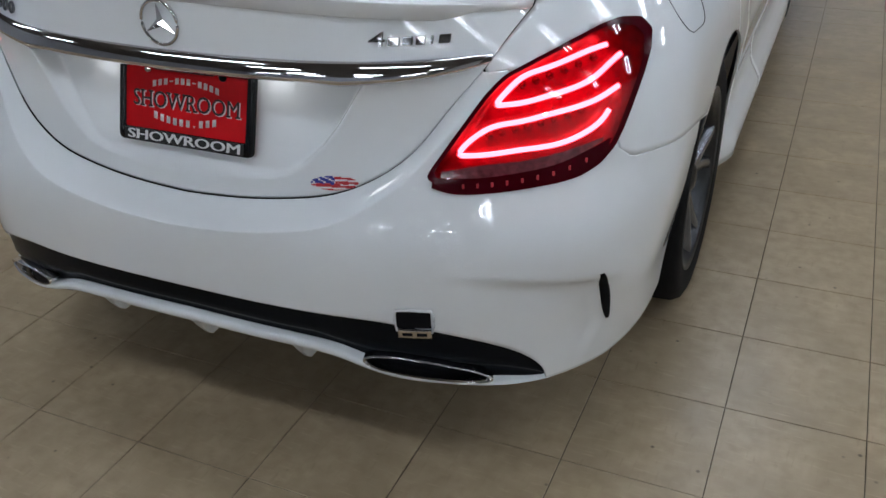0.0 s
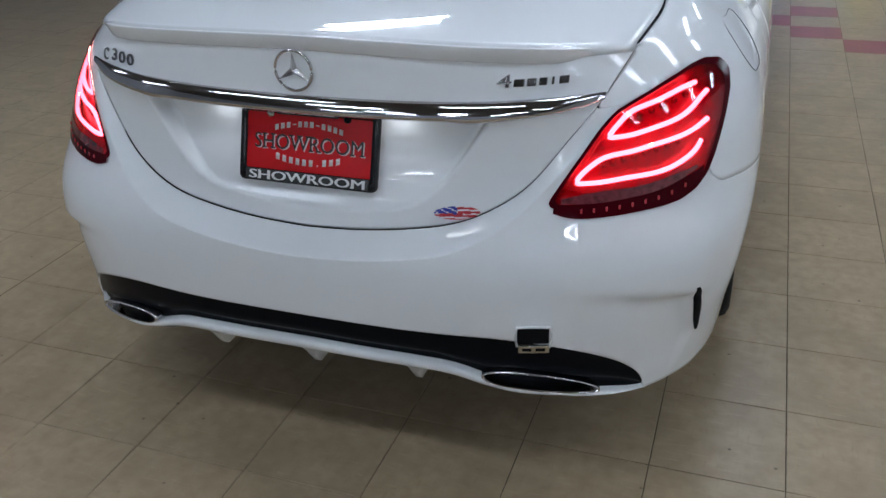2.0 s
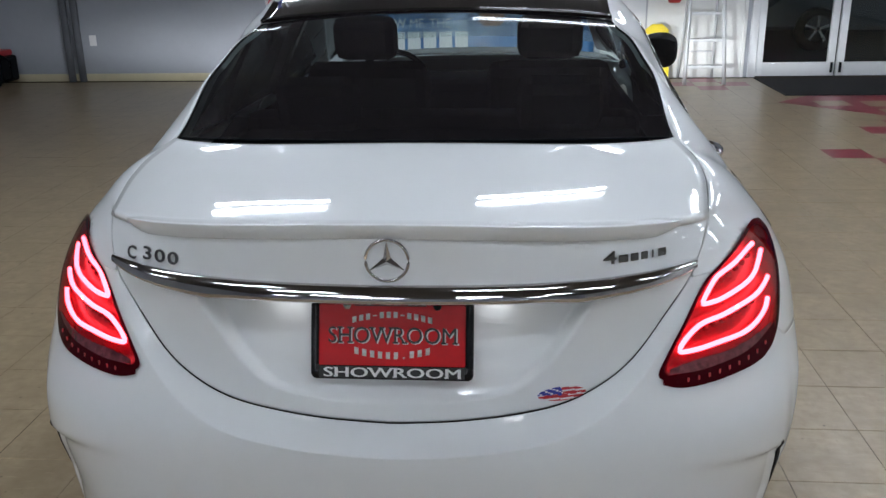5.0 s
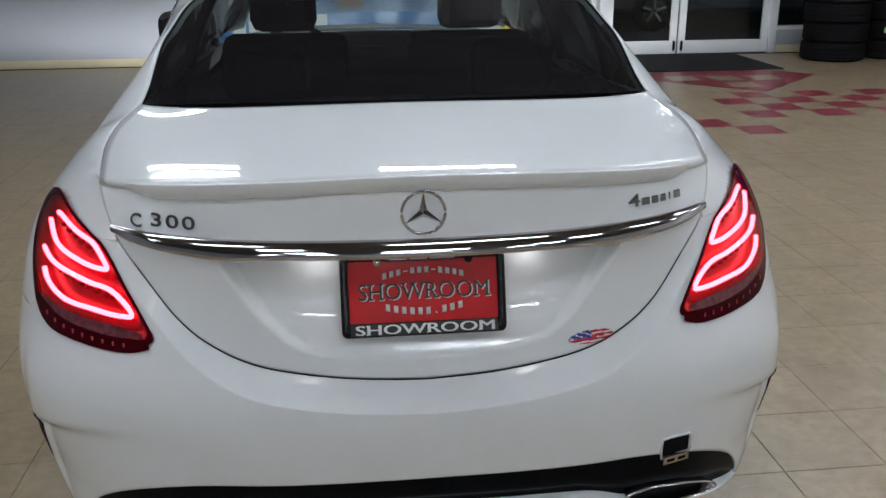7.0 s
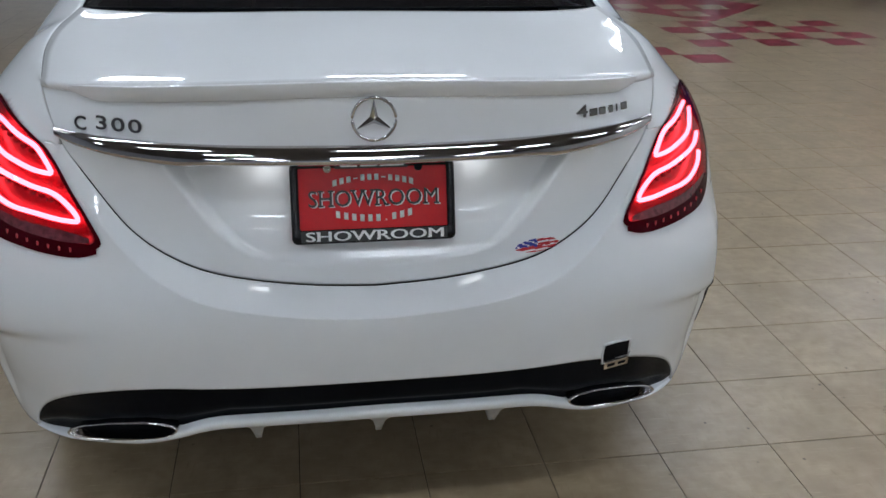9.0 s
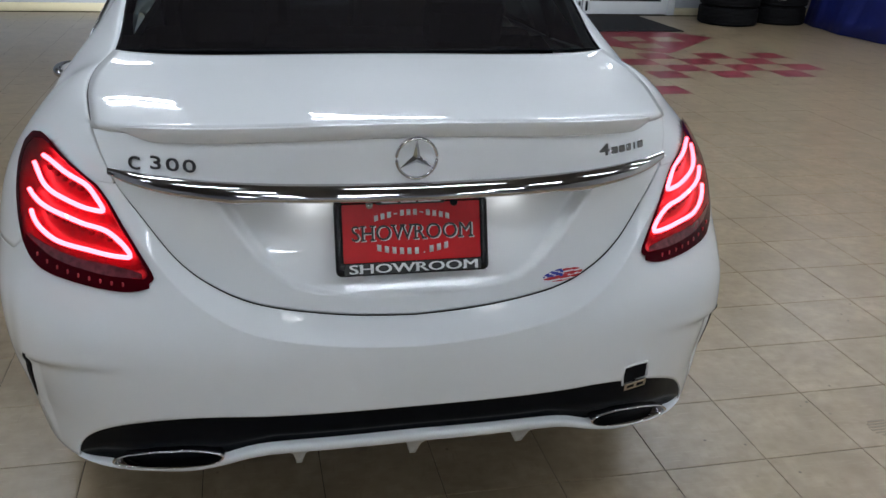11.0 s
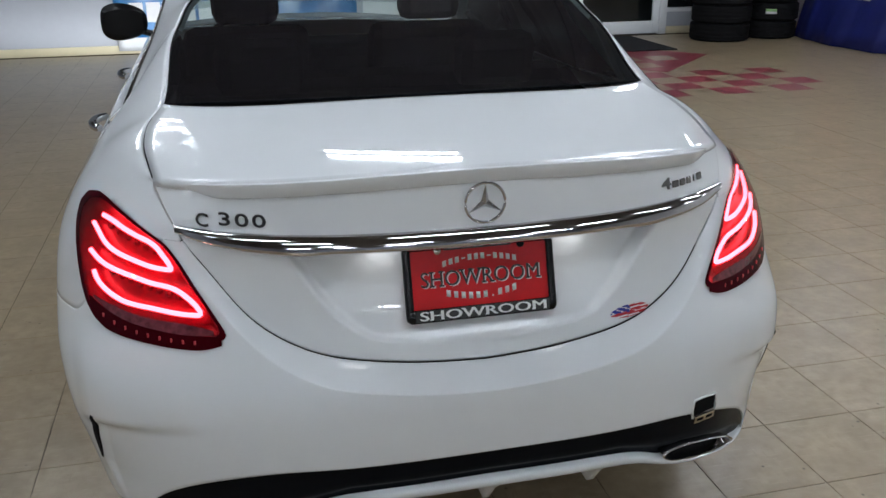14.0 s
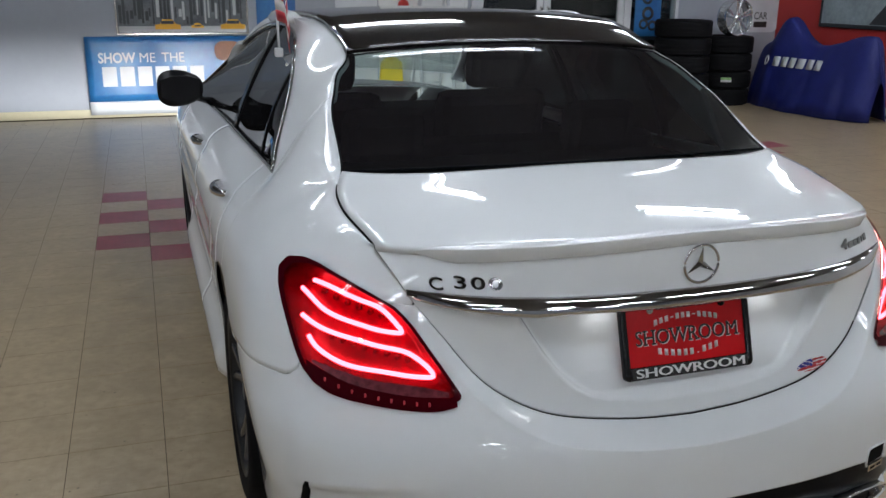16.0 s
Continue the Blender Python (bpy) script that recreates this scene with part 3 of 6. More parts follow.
def build_quarter(sg):
    """From the bumper seam up over the shoulder, and on up the rear pillar."""
    s0, s1 = s_of_x(0.589, 0.880), s_of_y(0.997)
    cols = []
    for s in np.linspace(s0, s1, 150):
        z0, z1 = 0.75, 0.95
        for _ in range(40):
            a, b = wrap(s, z0), wrap(s, z1)
            z0 += 0.5 * (max(float(bumper_top(a[0], a[1])) + 0.0008, float(arch_floor(np.array(a[1]), 0.25))) - z0)
            z1 += 0.4 * ((float(gap_z(b[0])) - 0.0024 if b[0] < 0.634 else float(belt_curve(b[1]))) - z1)
        z1 = max(z1, z0 + 0.001)
        g = contour(wrap(s, np.linspace(z0, z1, 26)))
        p = g[-1]
        if p[0] < 0.634:
            top = np.repeat(p[None], 16, 0)
        else:
            k = np.interp(p[1], [0.285, 0.40, 0.51, 0.62, 0.74, 0.89, 0.997], [0, 0.06, 0.11, 0.15, 0.19, 0.245, K_PILLAR])
            q = inner(k)
            tan = wrap(s, z1) - wrap(s, z1 - 0.004)
            tan = tan / np.linalg.norm(tan)
            d = np.linalg.norm(q - p)
            top = hermite(p, tan * d * 0.95, q, inner_slope(k) * d * 1.1, 17)
            # towards the side window the skin dips to the window's lower corner
            lift = float(smooth(0.78, 0.997, p[1]))
            corner = np.array([0.741, p[1], 0.994])
            w = top[6] * (1 - lift) + corner * lift
            run = (q - p) / np.linalg.norm(q - p)
            dip = np.concatenate([hermite(p, np.array([-0.45, 0, 0.85]) * np.linalg.norm(w - p), w, run * np.linalg.norm(w - p), 7), hermite(w, run * np.linalg.norm(q - w), q, inner_slope(k) * np.linalg.norm(q - w), 11)[1:]])
            top = (top * (1 - lift) + dip * lift)[1:]
        cols.append(np.concatenate([g, top]))
    g = sink_under_light(np.stack(cols, 1))
    return join_meshes("quarter_panel", [sheet("quarter_panel", mirror_x(g, sg), 0.005, flip=sg > 0), build_side("quarter_panel", 0.998, 1.170, door_top, True)(sg)], True)


def build_rail(sg):
    """The pillar's upper part, the roof rail and the windscreen pillar."""
    cols = []
    for k in np.linspace(K_PILLAR, 1, 110):
        p, q = outer(k), inner(k)
        d = np.linalg.norm(q - p)
        w = smooth(K_PILLAR, 0.42, k)
        t0 = np.array([-0.64, -0.20, 0.74]) * (1 - w) + np.array([-0.25, -0.12 * (1 - smooth(0.40, 0.55, k)), 0.95]) * w
        cols.append(hermite(p, t0 * d * (0.95 - 0.35 * smooth(0.36, 0.5, k)), q, inner_slope(k) * d * (1.05 - 0.3 * smooth(0.36, 0.5, k)), 17))
    return sheet("roof_rail", mirror_x(np.stack(cols, 1), sg), 0.02, flip=sg > 0)


both("quarter_panel", build_quarter, PAINT)
both("roof_rail", build_rail, PAINT)


wing_top = spline([(3.2, 0.90), (3.6, 0.885), (4.0, 0.86), (4.4, 0.82), (4.64, 0.66)])
for y0, y1, nm, tp in ((1.1725, 2.121, "rear_door", door_top), (2.1235, 3.302, "front_door", door_top), (3.3045, 4.64, "front_wing", wing_top)):
    both(nm, build_side(nm, y0, y1, tp, y1 < 3.5), PAINT)

# ---- bonnet and nose, which only close the car in front
cols = []
for y in np.linspace(3.55, 4.66, 24):
    x1 = float(wrap(s_of_y(y), 0.9)[0]) * (0.985 if y < 4.62 else 0.97)
    z1 = float(wing_top(y))
    xs = np.linspace(-1, 1, 25)
    cols.append(np.stack([xs * x1, np.full(25, y) + 0.03 * (1 - xs ** 2), z1 + 0.045 * (1 - np.abs(xs) ** 2.5) * (1 - smooth(4.3, 4.66, y) * 0.6)], -1))
part("bonnet", sheet("bonnet", np.stack(cols), 0.005), PAINT, car)
xs = np.linspace(-1, 1, 25)
nose = [np.stack([xs * x, y - 0.30 * np.abs(xs) ** 3, np.full(25, z)], -1) for x, y, z in ((0.60, 4.62, 0.20), (0.70, 4.68, 0.30), (0.74, 4.70, 0.45), (0.74, 4.70, 0.60), (0.735, 4.68, 0.70))]
part("front_bumper", sheet("front_bumper", np.stack(nose), 0.01, flip=True), PAINT, car)


# ---- boot lid
def lid_face(x, z, deep=True):
    y = lid_plain(x, z)
    if deep:
        edge = np.interp(z, [0.652, 0.658, 0.668, 0.682, 0.70, 0.737, 0.77, 0.80, 0.853, 0.90], [0.02, 0.10, 0.19, 0.240, 0.268, 0.307, 0.332, 0.351, 0.384, 0.415])
        hollow = (1 - smooth(-0.013, 0.005, np.abs(x) - edge)) * smooth(0.650, 0.682, z)
        y = y + hollow * np.interp(z, [0.655, 0.68, 0.72, 0.80, 0.87], [0.006, 0.015, 0.027, 0.042, 0.054]) * (1 - smooth(0.862, 0.874, z))
    return y


LID_X = 0.631
xs = np.sin(np.linspace(-1, 1, 260) * math.pi / 2 * 0.93) / math.sin(math.pi / 2 * 0.93) * LID_X
cols = []
for x in xs:
    z0 = float(gap_z(abs(x)))
    z = np.linspace(z0, max(min(0.988, 1.0105 - 0.042 * (0.75 * (x / 0.6325) ** 2 + 0.25 * (x / 0.6325) ** 4)), z0 + 0.002), 100)
    y = lid_face(x, z)
    y = y + 0.002 * np.clip(1 - (z - z0) / 0.004, 0, 1) ** 2
    cols.append(np.stack([np.full_like(z, x), y, z], -1))
part("boot_lid", sheet("boot_lid", np.stack(cols, 1), 0.006, flip=True), PAINT, car, "glossy white boot lid with a hollow round the plate")

# the deck above it, up to the rear glass
deck_edge = curve3([inner(k) - np.array([0.0055, 0, 0]) for k in np.linspace(0, 0.183, 9)])


def deck_row(v):
    """A row across the deck: v 0 at the tail, 1 at the glass."""
    e = deck_edge(v)
    u = np.linspace(-1, 1, 61)
    a = np.abs(u)
    back = float(lid_face(0.0, 0.988, False)) + 0.004
    y_mid = back + (inner(0.187)[1] - 0.079 - back) * v
    z_mid = 1.012 + 0.0535 * v - 0.0135 * v * v
    x = u * e[0]
    y0 = lid_face(u * deck_edge(0.0)[0], 0.988, False) + 0.004
    y = y0 + (y_mid - back) * (1 - a ** 2.2) + (e[1] - y0[-1]) * a ** 2.2
    z = z_mid - (z_mid - e[2]) * (0.75 * a ** 2 + 0.25 * a ** 4)
    return np.stack([x, y, z], -1)


def deck_foot():
    """The deck's rear edge turned down behind the top of the lid."""
    g = deck_row(0.0)
    z = g[:, 2] - 0.009
    return np.stack([g[:, 0], lid_face(g[:, 0], z, False) + 0.003, z], -1)


part("boot_deck", sheet("boot_deck", np.stack([deck_foot()] + [deck_row(v) for v in np.linspace(0, 1, 40)]), 0.006), PAINT, car)


def boot_seal(sg):
    """A dark line added along the gap beside the deck, for its shade."""
    return tube_mesh("boot_seal", mirror_x([inner(k) + np.array([-0.0028, 0, 0.0022]) for k in np.linspace(0.004, 0.158, 40)], sg), 0.0017, 6)


both("boot_seal", boot_seal, GAP)


# the lip spoiler
def spoiler():
    vs = 0.40 * (1 - np.linspace(0, 1, 20))
    rise = 0.0062 * (1 - vs / 0.40) ** 1.8
    tiers = [deck_row(v) for v in vs]
    grid = np.linspace(-1, 1, 61)
    rows = []
    for u in np.sin(np.linspace(-1, 1, 161) * math.pi / 2) * 0.968:
        e = float(1 - smooth(0.78, 0.968, abs(u)))
        row = []
        for t, h in zip(tiers, rise):
            q = np.array([np.interp(u, grid, t[:, k]) for k in range(3)])
            row.append(q + np.array([0, 0, 0.0004 + h * e]))
        x, y, z = q
        row += [(x, y - dy * e, z + dz * e) for dy, dz in ((0.010, 0.0072), (0.0190, 0.0076), (0.0212, 0.0068), (0.0214, 0.0050), (0.0150, -0.0090), (0.0080, -0.0235), (0.0050, -0.0255))]
        row.append((x, y + 0.006, z - 0.0245 * e - 0.002))
        rows.append(row[::-1])
    return sheet("lip_spoiler", np.array(rows), flip=True)


part("lip_spoiler", spoiler(), PAINT, car, "white lip spoiler along the boot lid")

# unseen dark sheets added to keep the panel gaps shaded, and the floor pan
g = np.stack([np.stack([w[0] * 0.935, w[1] + 0.045, w[2]]) for z in np.linspace(0.40, 0.97, 20) for w in [wrap(s, z) for s in np.linspace(-s_of_y(1.4), s_of_y(1.4), 80)]]).reshape(20, 80, 3)
g = sink_under_light(g)
keep = np.where(np.abs(g[..., 1] - ARCH_Y) < ARCH_R + 0.02, 0.10, 0)
g[..., 0] -= np.sign(g[..., 0]) * keep
g[..., 1] += 0.03 * (np.abs(g[..., 0]) < 0.62)
part("inner_shell", sheet("inner_shell", g), GAP, car)
for sg in (1, -1):
    for y0, y1 in ((1.45, 3.42),):
        g = np.array([[wrap(s_of_y(y), z) * np.array([0.975, 1, 1]) for y in np.linspace(y0, y1, 20)] for z in np.linspace(0.30, 0.87, 12)])
        part("side_lining", sheet("side_lining", mirror_x(g, sg)), GAP, car)
part("floor_pan", box_mesh("floor_pan", (-0.62, 0.34, 0.175), (0.62, 4.5, 0.24), 0.02), GAP, car)
part("gap_lining", sheet("gap_lining", np.stack([np.stack([deck_row(v)[:, 0] * 1.012, deck_row(v)[:, 1] + 0.012, deck_row(v)[:, 2] - 0.022], -1) for v in np.linspace(0.12, 1, 12)])), GAP, car)


# ---- glass
def rear_glass():
    rows = []
    for w in np.linspace(0, 1, 36):
        e = inner(0.187 + 0.253 * w) + np.array([-0.004, 0, 0.0])
        u = np.linspace(-1, 1, 41)
        y_mid, z_mid = e[1] - (0.075 * (1 - w) - 0.02 * w), e[2] + 0.008 + 0.022 * w
        k = np.abs(u) ** 2.0
        rows.append(np.stack([u * e[0], y_mid + (e[1] - y_mid) * k, z_mid + (e[2] - z_mid) * k], -1))
    return np.stack(rows)


rear = part("rear_window", sheet("rear_window", rear_glass()), TINTED, car, "dark tinted rear window")
rg = rear_glass()
border = np.concatenate([rg[0], rg[1:, -1], rg[-1, ::-1][1:], rg[::-1, 0][1:-1]])
part("window_seal", tube_mesh("window_seal", border - np.array([0, -0.003, 0.003]), 0.0035, 6, closed=True), BLACK_PLASTIC, rear)


def roof_panel():
    rows = []
    for k in np.linspace(0.441, 0.80, 46):
        e = inner(k) + np.array([-0.003, 0, 0.001])
        u = np.linspace(-1, 1, 31)
        rows.append(np.stack([u * e[0], np.full(31, e[1]) + 0.02 * (1 - u ** 2) * (1 - smooth(0.441, 0.6, k)) + 0.10 * (1 - u ** 2) * smooth(0.7, 0.8, k), e[2] + 0.022 * (1 - np.abs(u) ** 2.4)], -1))
    return sheet("roof", np.stack(rows), 0.01)


part("roof", roof_panel(), ROOF_GLASS, car, "black glass roof panel")
rows = []
for k in np.linspace(0.805, 0.985, 30):
    e = inner(k) + np.array([-0.005, 0, 0.001])
    u = np.linspace(-1, 1, 31)
    rows.append(np.stack([u * e[0], e[1] + 0.12 * (1 - u ** 2), e[2] + 0.03 * (1 - u ** 2)], -1))
part("windscreen", sheet("windscreen", np.stack(rows)), CLEAR_GLASS, car)


def pane_column(k, inset):
    o = outer(k)
    low = belt_at(max(o[1], 0.997)) + np.array([0, 0, 0.004])
    low[1] = o[1] if o[1] > 0.997 else low[1]
    v = np.linspace(0, 1, 14)[:, None]
    return low + (o - low) * v + np.array([0.018, 0, 0]) * (4 * v * (1 - v)) - np.array([inset, 0, 0])


def side_glass(k0, k1, name):
    """Between the waistline and the roof rail; the pillar stands between the panes."""
    return lambda sg: sheet(name, mirror_x(np.stack([pane_column(k, 0.012) for k in np.linspace(k0, k1, 30)], 1), sg), flip=sg > 0)


both("rear_side_window", side_glass(K_PILLAR + 0.004, 0.615, "rear_side_window"), DARK_TINT)
both("front_side_window", side_glass(0.64, 0.985, "front_side_window"), DARK_TINT)


def pillar(k0, k1):
    return lambda sg: sheet("door_pillar", mirror_x(np.stack([pane_column(k, 0.008) for k in np.linspace(k0, k1, 3)], 1), sg), 0.02, flip=sg > 0)


both("door_pillar", pillar(0.457, 0.467), GLOSS_BLACK)
both("door_pillar", pillar(0.615, 0.64), GLOSS_BLACK)


def window_trim(sg):
    up = np.array([outer(k) for k in np.linspace(K_PILLAR, 0.985, 70)]) + np.array([0.002, 0, 0])
    low = np.array([belt_at(y) + np.array([0.0, 0, 0.004]) for y in np.linspace(3.45, 1.03, 34)])
    return tube_mesh("window_trim", mirror_x(np.concatenate([up, low]), sg), 0.007, 6, closed=True)


both("window_trim", window_trim, DARK_CHROME)


# ---- tail lights
def light_disc(name, r0, r1, out, rings=14, steps=180, sg=1, dish=0.0):
    ang = np.linspace(-math.pi, math.pi, steps, endpoint=False)
    rad = np.interp(ang, _ang, _rad, period=2 * math.pi)
    rows = []
    for r in np.linspace(r0, r1, rings):
        x, z = LIGHT_MID[0] + rad * r * np.cos(ang), LIGHT_MID[1] + rad * r * np.sin(ang)
        o = out - dish * (1 - smooth(0.78, 0.955, r)) + np.zeros_like(x)
        rows.append(on_skin(x, z, o))
    return sheet(name, mirror_x(np.stack(rows), sg), close=True, flip=sg < 0)


def light_line(points, out, n=60):
    c = curve3(points)
    p = c(np.linspace(0, 1, n))
    return on_skin(p[:, 0], p[:, 1], np.full(n, out))


UPPER_LED = [(0.753, 0.887), (0.737, 0.886), (0.711, 0.880), (0.674, 0.871), (0.644, 0.862), (0.628, 0.846), (0.619, 0.835), (0.611, 0.822), (0.652, 0.822), (0.693, 0.828), (0.735, 0.836), (0.753, 0.845), (0.764, 0.856), (0.777, 0.867)]
LOWER_LED = [(0.786, 0.819), (0.765, 0.808), (0.740, 0.802), (0.694, 0.797), (0.648, 0.791), (0.608, 0.786), (0.585, 0.772), (0.566, 0.753), (0.560, 0.742), (0.602, 0.741), (0.660, 0.744), (0.721, 0.746), (0.757, 0.758), (0.774, 0.771), (0.780, 0.784)]


def led_mesh(points, sg):
    tip = max(range(len(points)), key=lambda i: -points[i][0])
    a, b = light_line(points[:tip + 1], -0.006, 40), light_line(points[tip:], -0.006, 40)
    p = np.concatenate([a, b[1:]])
    for _ in range(2):
        p[1:-1] = (p[:-2] + 2 * p[1:-1] + p[2:]) / 4
    return tube_mesh("led_strip", mirror_x(p, sg), 0.0048, 8)


def light_band(name, x0, x1, low, high, out, sg):
    xs = np.linspace(x0, x1, 40)
    rows = [on_skin(xs, low(xs) + (high(xs) - low(xs)) * v, np.full(40, out)) for v in np.linspace(0, 1, 6)]
    return sheet(name, mirror_x(np.stack(rows), sg), flip=sg < 0)


rev_low = spline([(0.535, 0.7070), (0.60, 0.7040), (0.66, 0.7070), (0.73, 0.7170), (0.775, 0.7360)])
rev_high = spline([(0.535, 0.7160), (0.60, 0.7250), (0.66, 0.7260), (0.73, 0.7340), (0.775, 0.7420)])
dark_low = spline([(0.522, 0.6910), (0.55, 0.6820), (0.60, 0.6775), (0.684, 0.6800), (0.732, 0.6860), (0.765, 0.7000), (0.786, 0.7220)])
dark_high = spline([(0.522, 0.7060), (0.60, 0.7050), (0.66, 0.7080), (0.73, 0.7180), (0.786, 0.7380)])
for sg in (1, -1):
    light = new("tail_light")
    light.parent = car
    tagged(light, "lit red tail light with curved glowing bars")
    part("lens", light_disc("lens", 0.02, 0.985, 0.003, sg=sg), RED_LENS, light)
    part("rim", light_disc("rim", 0.935, 1.0, 0.0036, 6, sg=sg), DARK_RED, light, "dark red rim of the lens")
    part("housing", light_disc("housing", 0.02, 0.99, 0.001, 20, sg=sg, dish=0.022), RED_HOUSING, light)
    for a, b, n in (((0.650, 0.849), (0.745, 0.872), 6), ((0.610, 0.770), (0.745, 0.792), 8)):
        for t in np.linspace(0, 1, n):
            c = on_skin(a[0] + (b[0] - a[0]) * t, a[1] + (b[1] - a[1]) * t, -0.014)
            cell = lathe("led_cell", [(0.0005, -0.004), (0.0035, -0.0035), (0.0062, 0.0), (0.0068, 0.005)], 12, "y")
            part("led_cell", moved(cell, Matrix.Translation((c[0] * sg, c[1], c[2])) @ pose(0, 0, 0, 0, 0, 32 * sg)), DARK_RED, light)
    part("led_strip", led_mesh(UPPER_LED, sg), LED, light, "glowing upper light bar")
    part("led_strip", led_mesh(LOWER_LED, sg), LED, light, "glowing lower light bar")
    part("lower_lens", light_band("lower_lens", 0.524, 0.785, dark_low, dark_high, 0.0038, sg), DARK_RED, light, "dark red lower lens")
    part("reverse_lens", light_band("reverse_lens", 0.537, 0.774, rev_low, rev_high, 0.0042, sg), FROST, light, "ribbed pale reverse lens")
    for x in np.linspace(0.575, 0.755, 9):
        c = on_skin(x, float(dark_low(x) + dark_high(x)) / 2, 0.0046)
        part("lens_dot", moved(box_mesh("lens_dot", (-0.0022, -0.0012, -0.0045), (0.0022, 0.0012, 0.0045), 0.0008), Matrix.Translation((c[0] * sg, c[1], c[2])) @ pose(0, 0, 0, 0, 0, 32 * sg)), RED_INK, light)

# ---- chrome bar over the plate
xs = np.linspace(-0.597, 0.597, 121)
rows = []
for x in xs:
    a = abs(x)
    top = np.interp(a, [0, 0.40, 0.597], [0.897, 0.901, 0.906])
    low = np.interp(a, [0, 0.30, 0.36, 0.46, 0.56, 0.597], [0.862, 0.864, 0.860, 0.869, 0.882, 0.893])
    y = float(lid_face(x, 0.88, False))
    e = 1 - 0.7 * smooth(0.5, 0.6, a)
    rows.append([(x, y + 0.004, top), (x, y - 0.006 * e, top - 0.001), (x, y - 0.013 * e, top - (top - low) * 0.35), (x, y - 0.018 * e, low + (top - low) * 0.28), (x, y - 0.0185 * e, low + 0.004), (x, y - 0.014 * e, low), (x, y + 0.02, low + 0.003)])
part("chrome_bar", sheet("chrome_bar", np.array(rows), flip=True), CHROME, car, "polished chrome bar across the boot lid")


# ---- lower valance: black insert, white lip with fins, exhaust trims
def insert_panel():
    cols = []
    for x in np.sin(np.linspace(-1, 1, 141) * math.pi / 2) * 0.714:
        top = float(insert_top(x)) + 0.003
        low = np.interp(abs(x), [0, 0.30, 0.40, 0.55, 0.714], [0.335, 0.330, 0.290, 0.262, 0.245])
        v = np.linspace(0, 1, 12)
        z = top + (low - top) * v
        g = on_skin(np.full(12, x), z, 0.0)
        ledge = 0.010 + 0.016 * smooth(0.50, 0.62, v) + 0.010 * smooth(0.9, 1.0, v)
        g[:, 1] += ledge * (1 - 0.45 * smooth(0.64, 0.714, abs(x)))
        cols.append(contour(g))
    return sheet("valance_insert", np.stack(cols, 1), 0.004)


part("valance_insert", insert_panel(), BLACK_PLASTIC, car, "matt black plastic insert below the bumper")


def lip():
    cols = []
    for x in np.sin(np.linspace(-1, 1, 161) * math.pi / 2) * 0.722:
        a = abs(x)
        top = np.interp(a, [0, 0.24, 0.32, 0.36, 0.40, 0.47, 0.56, 0.65, 0.722], [0.361, 0.358, 0.354, 0.345, 0.328, 0.308, 0.292, 0.270, 0.256])
        h = np.interp(a, [0, 0.32, 0.42, 0.60, 0.722], [0.026, 0.024, 0.016, 0.010, 0.006])
        y = float(skin_y(x, top)) + np.interp(a, [0, 0.3, 0.45, 0.722], [0.004, 0.004, -0.004, 0.0])
        cols.append([(x, y + 0.030, top + 0.001), (x, y + 0.008, top + 0.002), (x, y + 0.001, top - 0.001), (x, y, top - h * 0.35), (x, y + 0.004, top - h * 0.75), (x, y + 0.014, top - h), (x, y + 0.12, top - h - 0.012)])
    g = np.transpose(np.array(cols), (1, 0, 2))
    for _ in range(3):
        g[:, 2:-2, 2] = (g[:, 1:-3, 2] + 2 * g[:, 2:-2, 2] + g[:, 3:-1, 2]) / 4
    return sheet("valance_lip", g)


part("valance_lip", lip(), PAINT, car, "white lower lip of the bumper")
for x in (-0.248, 0.0, 0.246):
    y = float(skin_y(x, 0.34)) + 0.016
    fin = np.array([[(x - w * k, y + d, z), (x + w * k, y + d, z)] for w, d, z, k in ((0.026, 0.000, 0.338, 1), (0.013, 0.010, 0.322, 1), (0.008, 0.022, 0.300, 1), (0.006, 0.034, 0.282, 1), (0.005, 0.045, 0.274, 1))])
    back = fin + np.array([0, 0.10, 0.0])
    ring = np.concatenate([fin, back[:, ::-1]], axis=1)
    part("diffuser_fin", sheet("diffuser_fin", ring, close=True, flip=True), PAINT, car, "small white fin under the lip")


def exhaust(sg):
    path = [(0.396, 0.344), (0.420, 0.353), (0.468, 0.355), (0.540, 0.342), (0.600, 0.320), (0.632, 0.298), (0.640, 0.287), (0.620, 0.283), (0.560, 0.295), (0.480, 0.310), (0.430, 0.320), (0.402, 0.332)]
    p = np.array(path + path[:1])
    d = np.r_[0, np.cumsum(np.linalg.norm(np.diff(p, axis=0), axis=1))]
    t = np.linspace(0, d[-1], 73)[:-1]
    pts = np.stack([np.interp(t, d, p[:, k]) for k in (0, 1)], -1)
    for _ in range(4):
        pts = (np.roll(pts, 1, 0) + 2 * pts + np.roll(pts, -1, 0)) / 4
    mid = pts.mean(0)
    rows = []
    for k, out in ((1.03, -0.012), (1.02, 0.002), (0.99, 0.0065), (0.95, 0.006), (0.90, 0.000), (0.86, -0.03), (0.84, -0.06)):
        q = mid + (pts - mid) * np.array([0.5 + 0.5 * k, k])
        rows.append(on_skin(q[:, 0], q[:, 1], np.full(len(q), out)))
    return sheet("exhaust_trim", mirror_x(np.stack(rows), sg), close=True, flip=sg < 0)


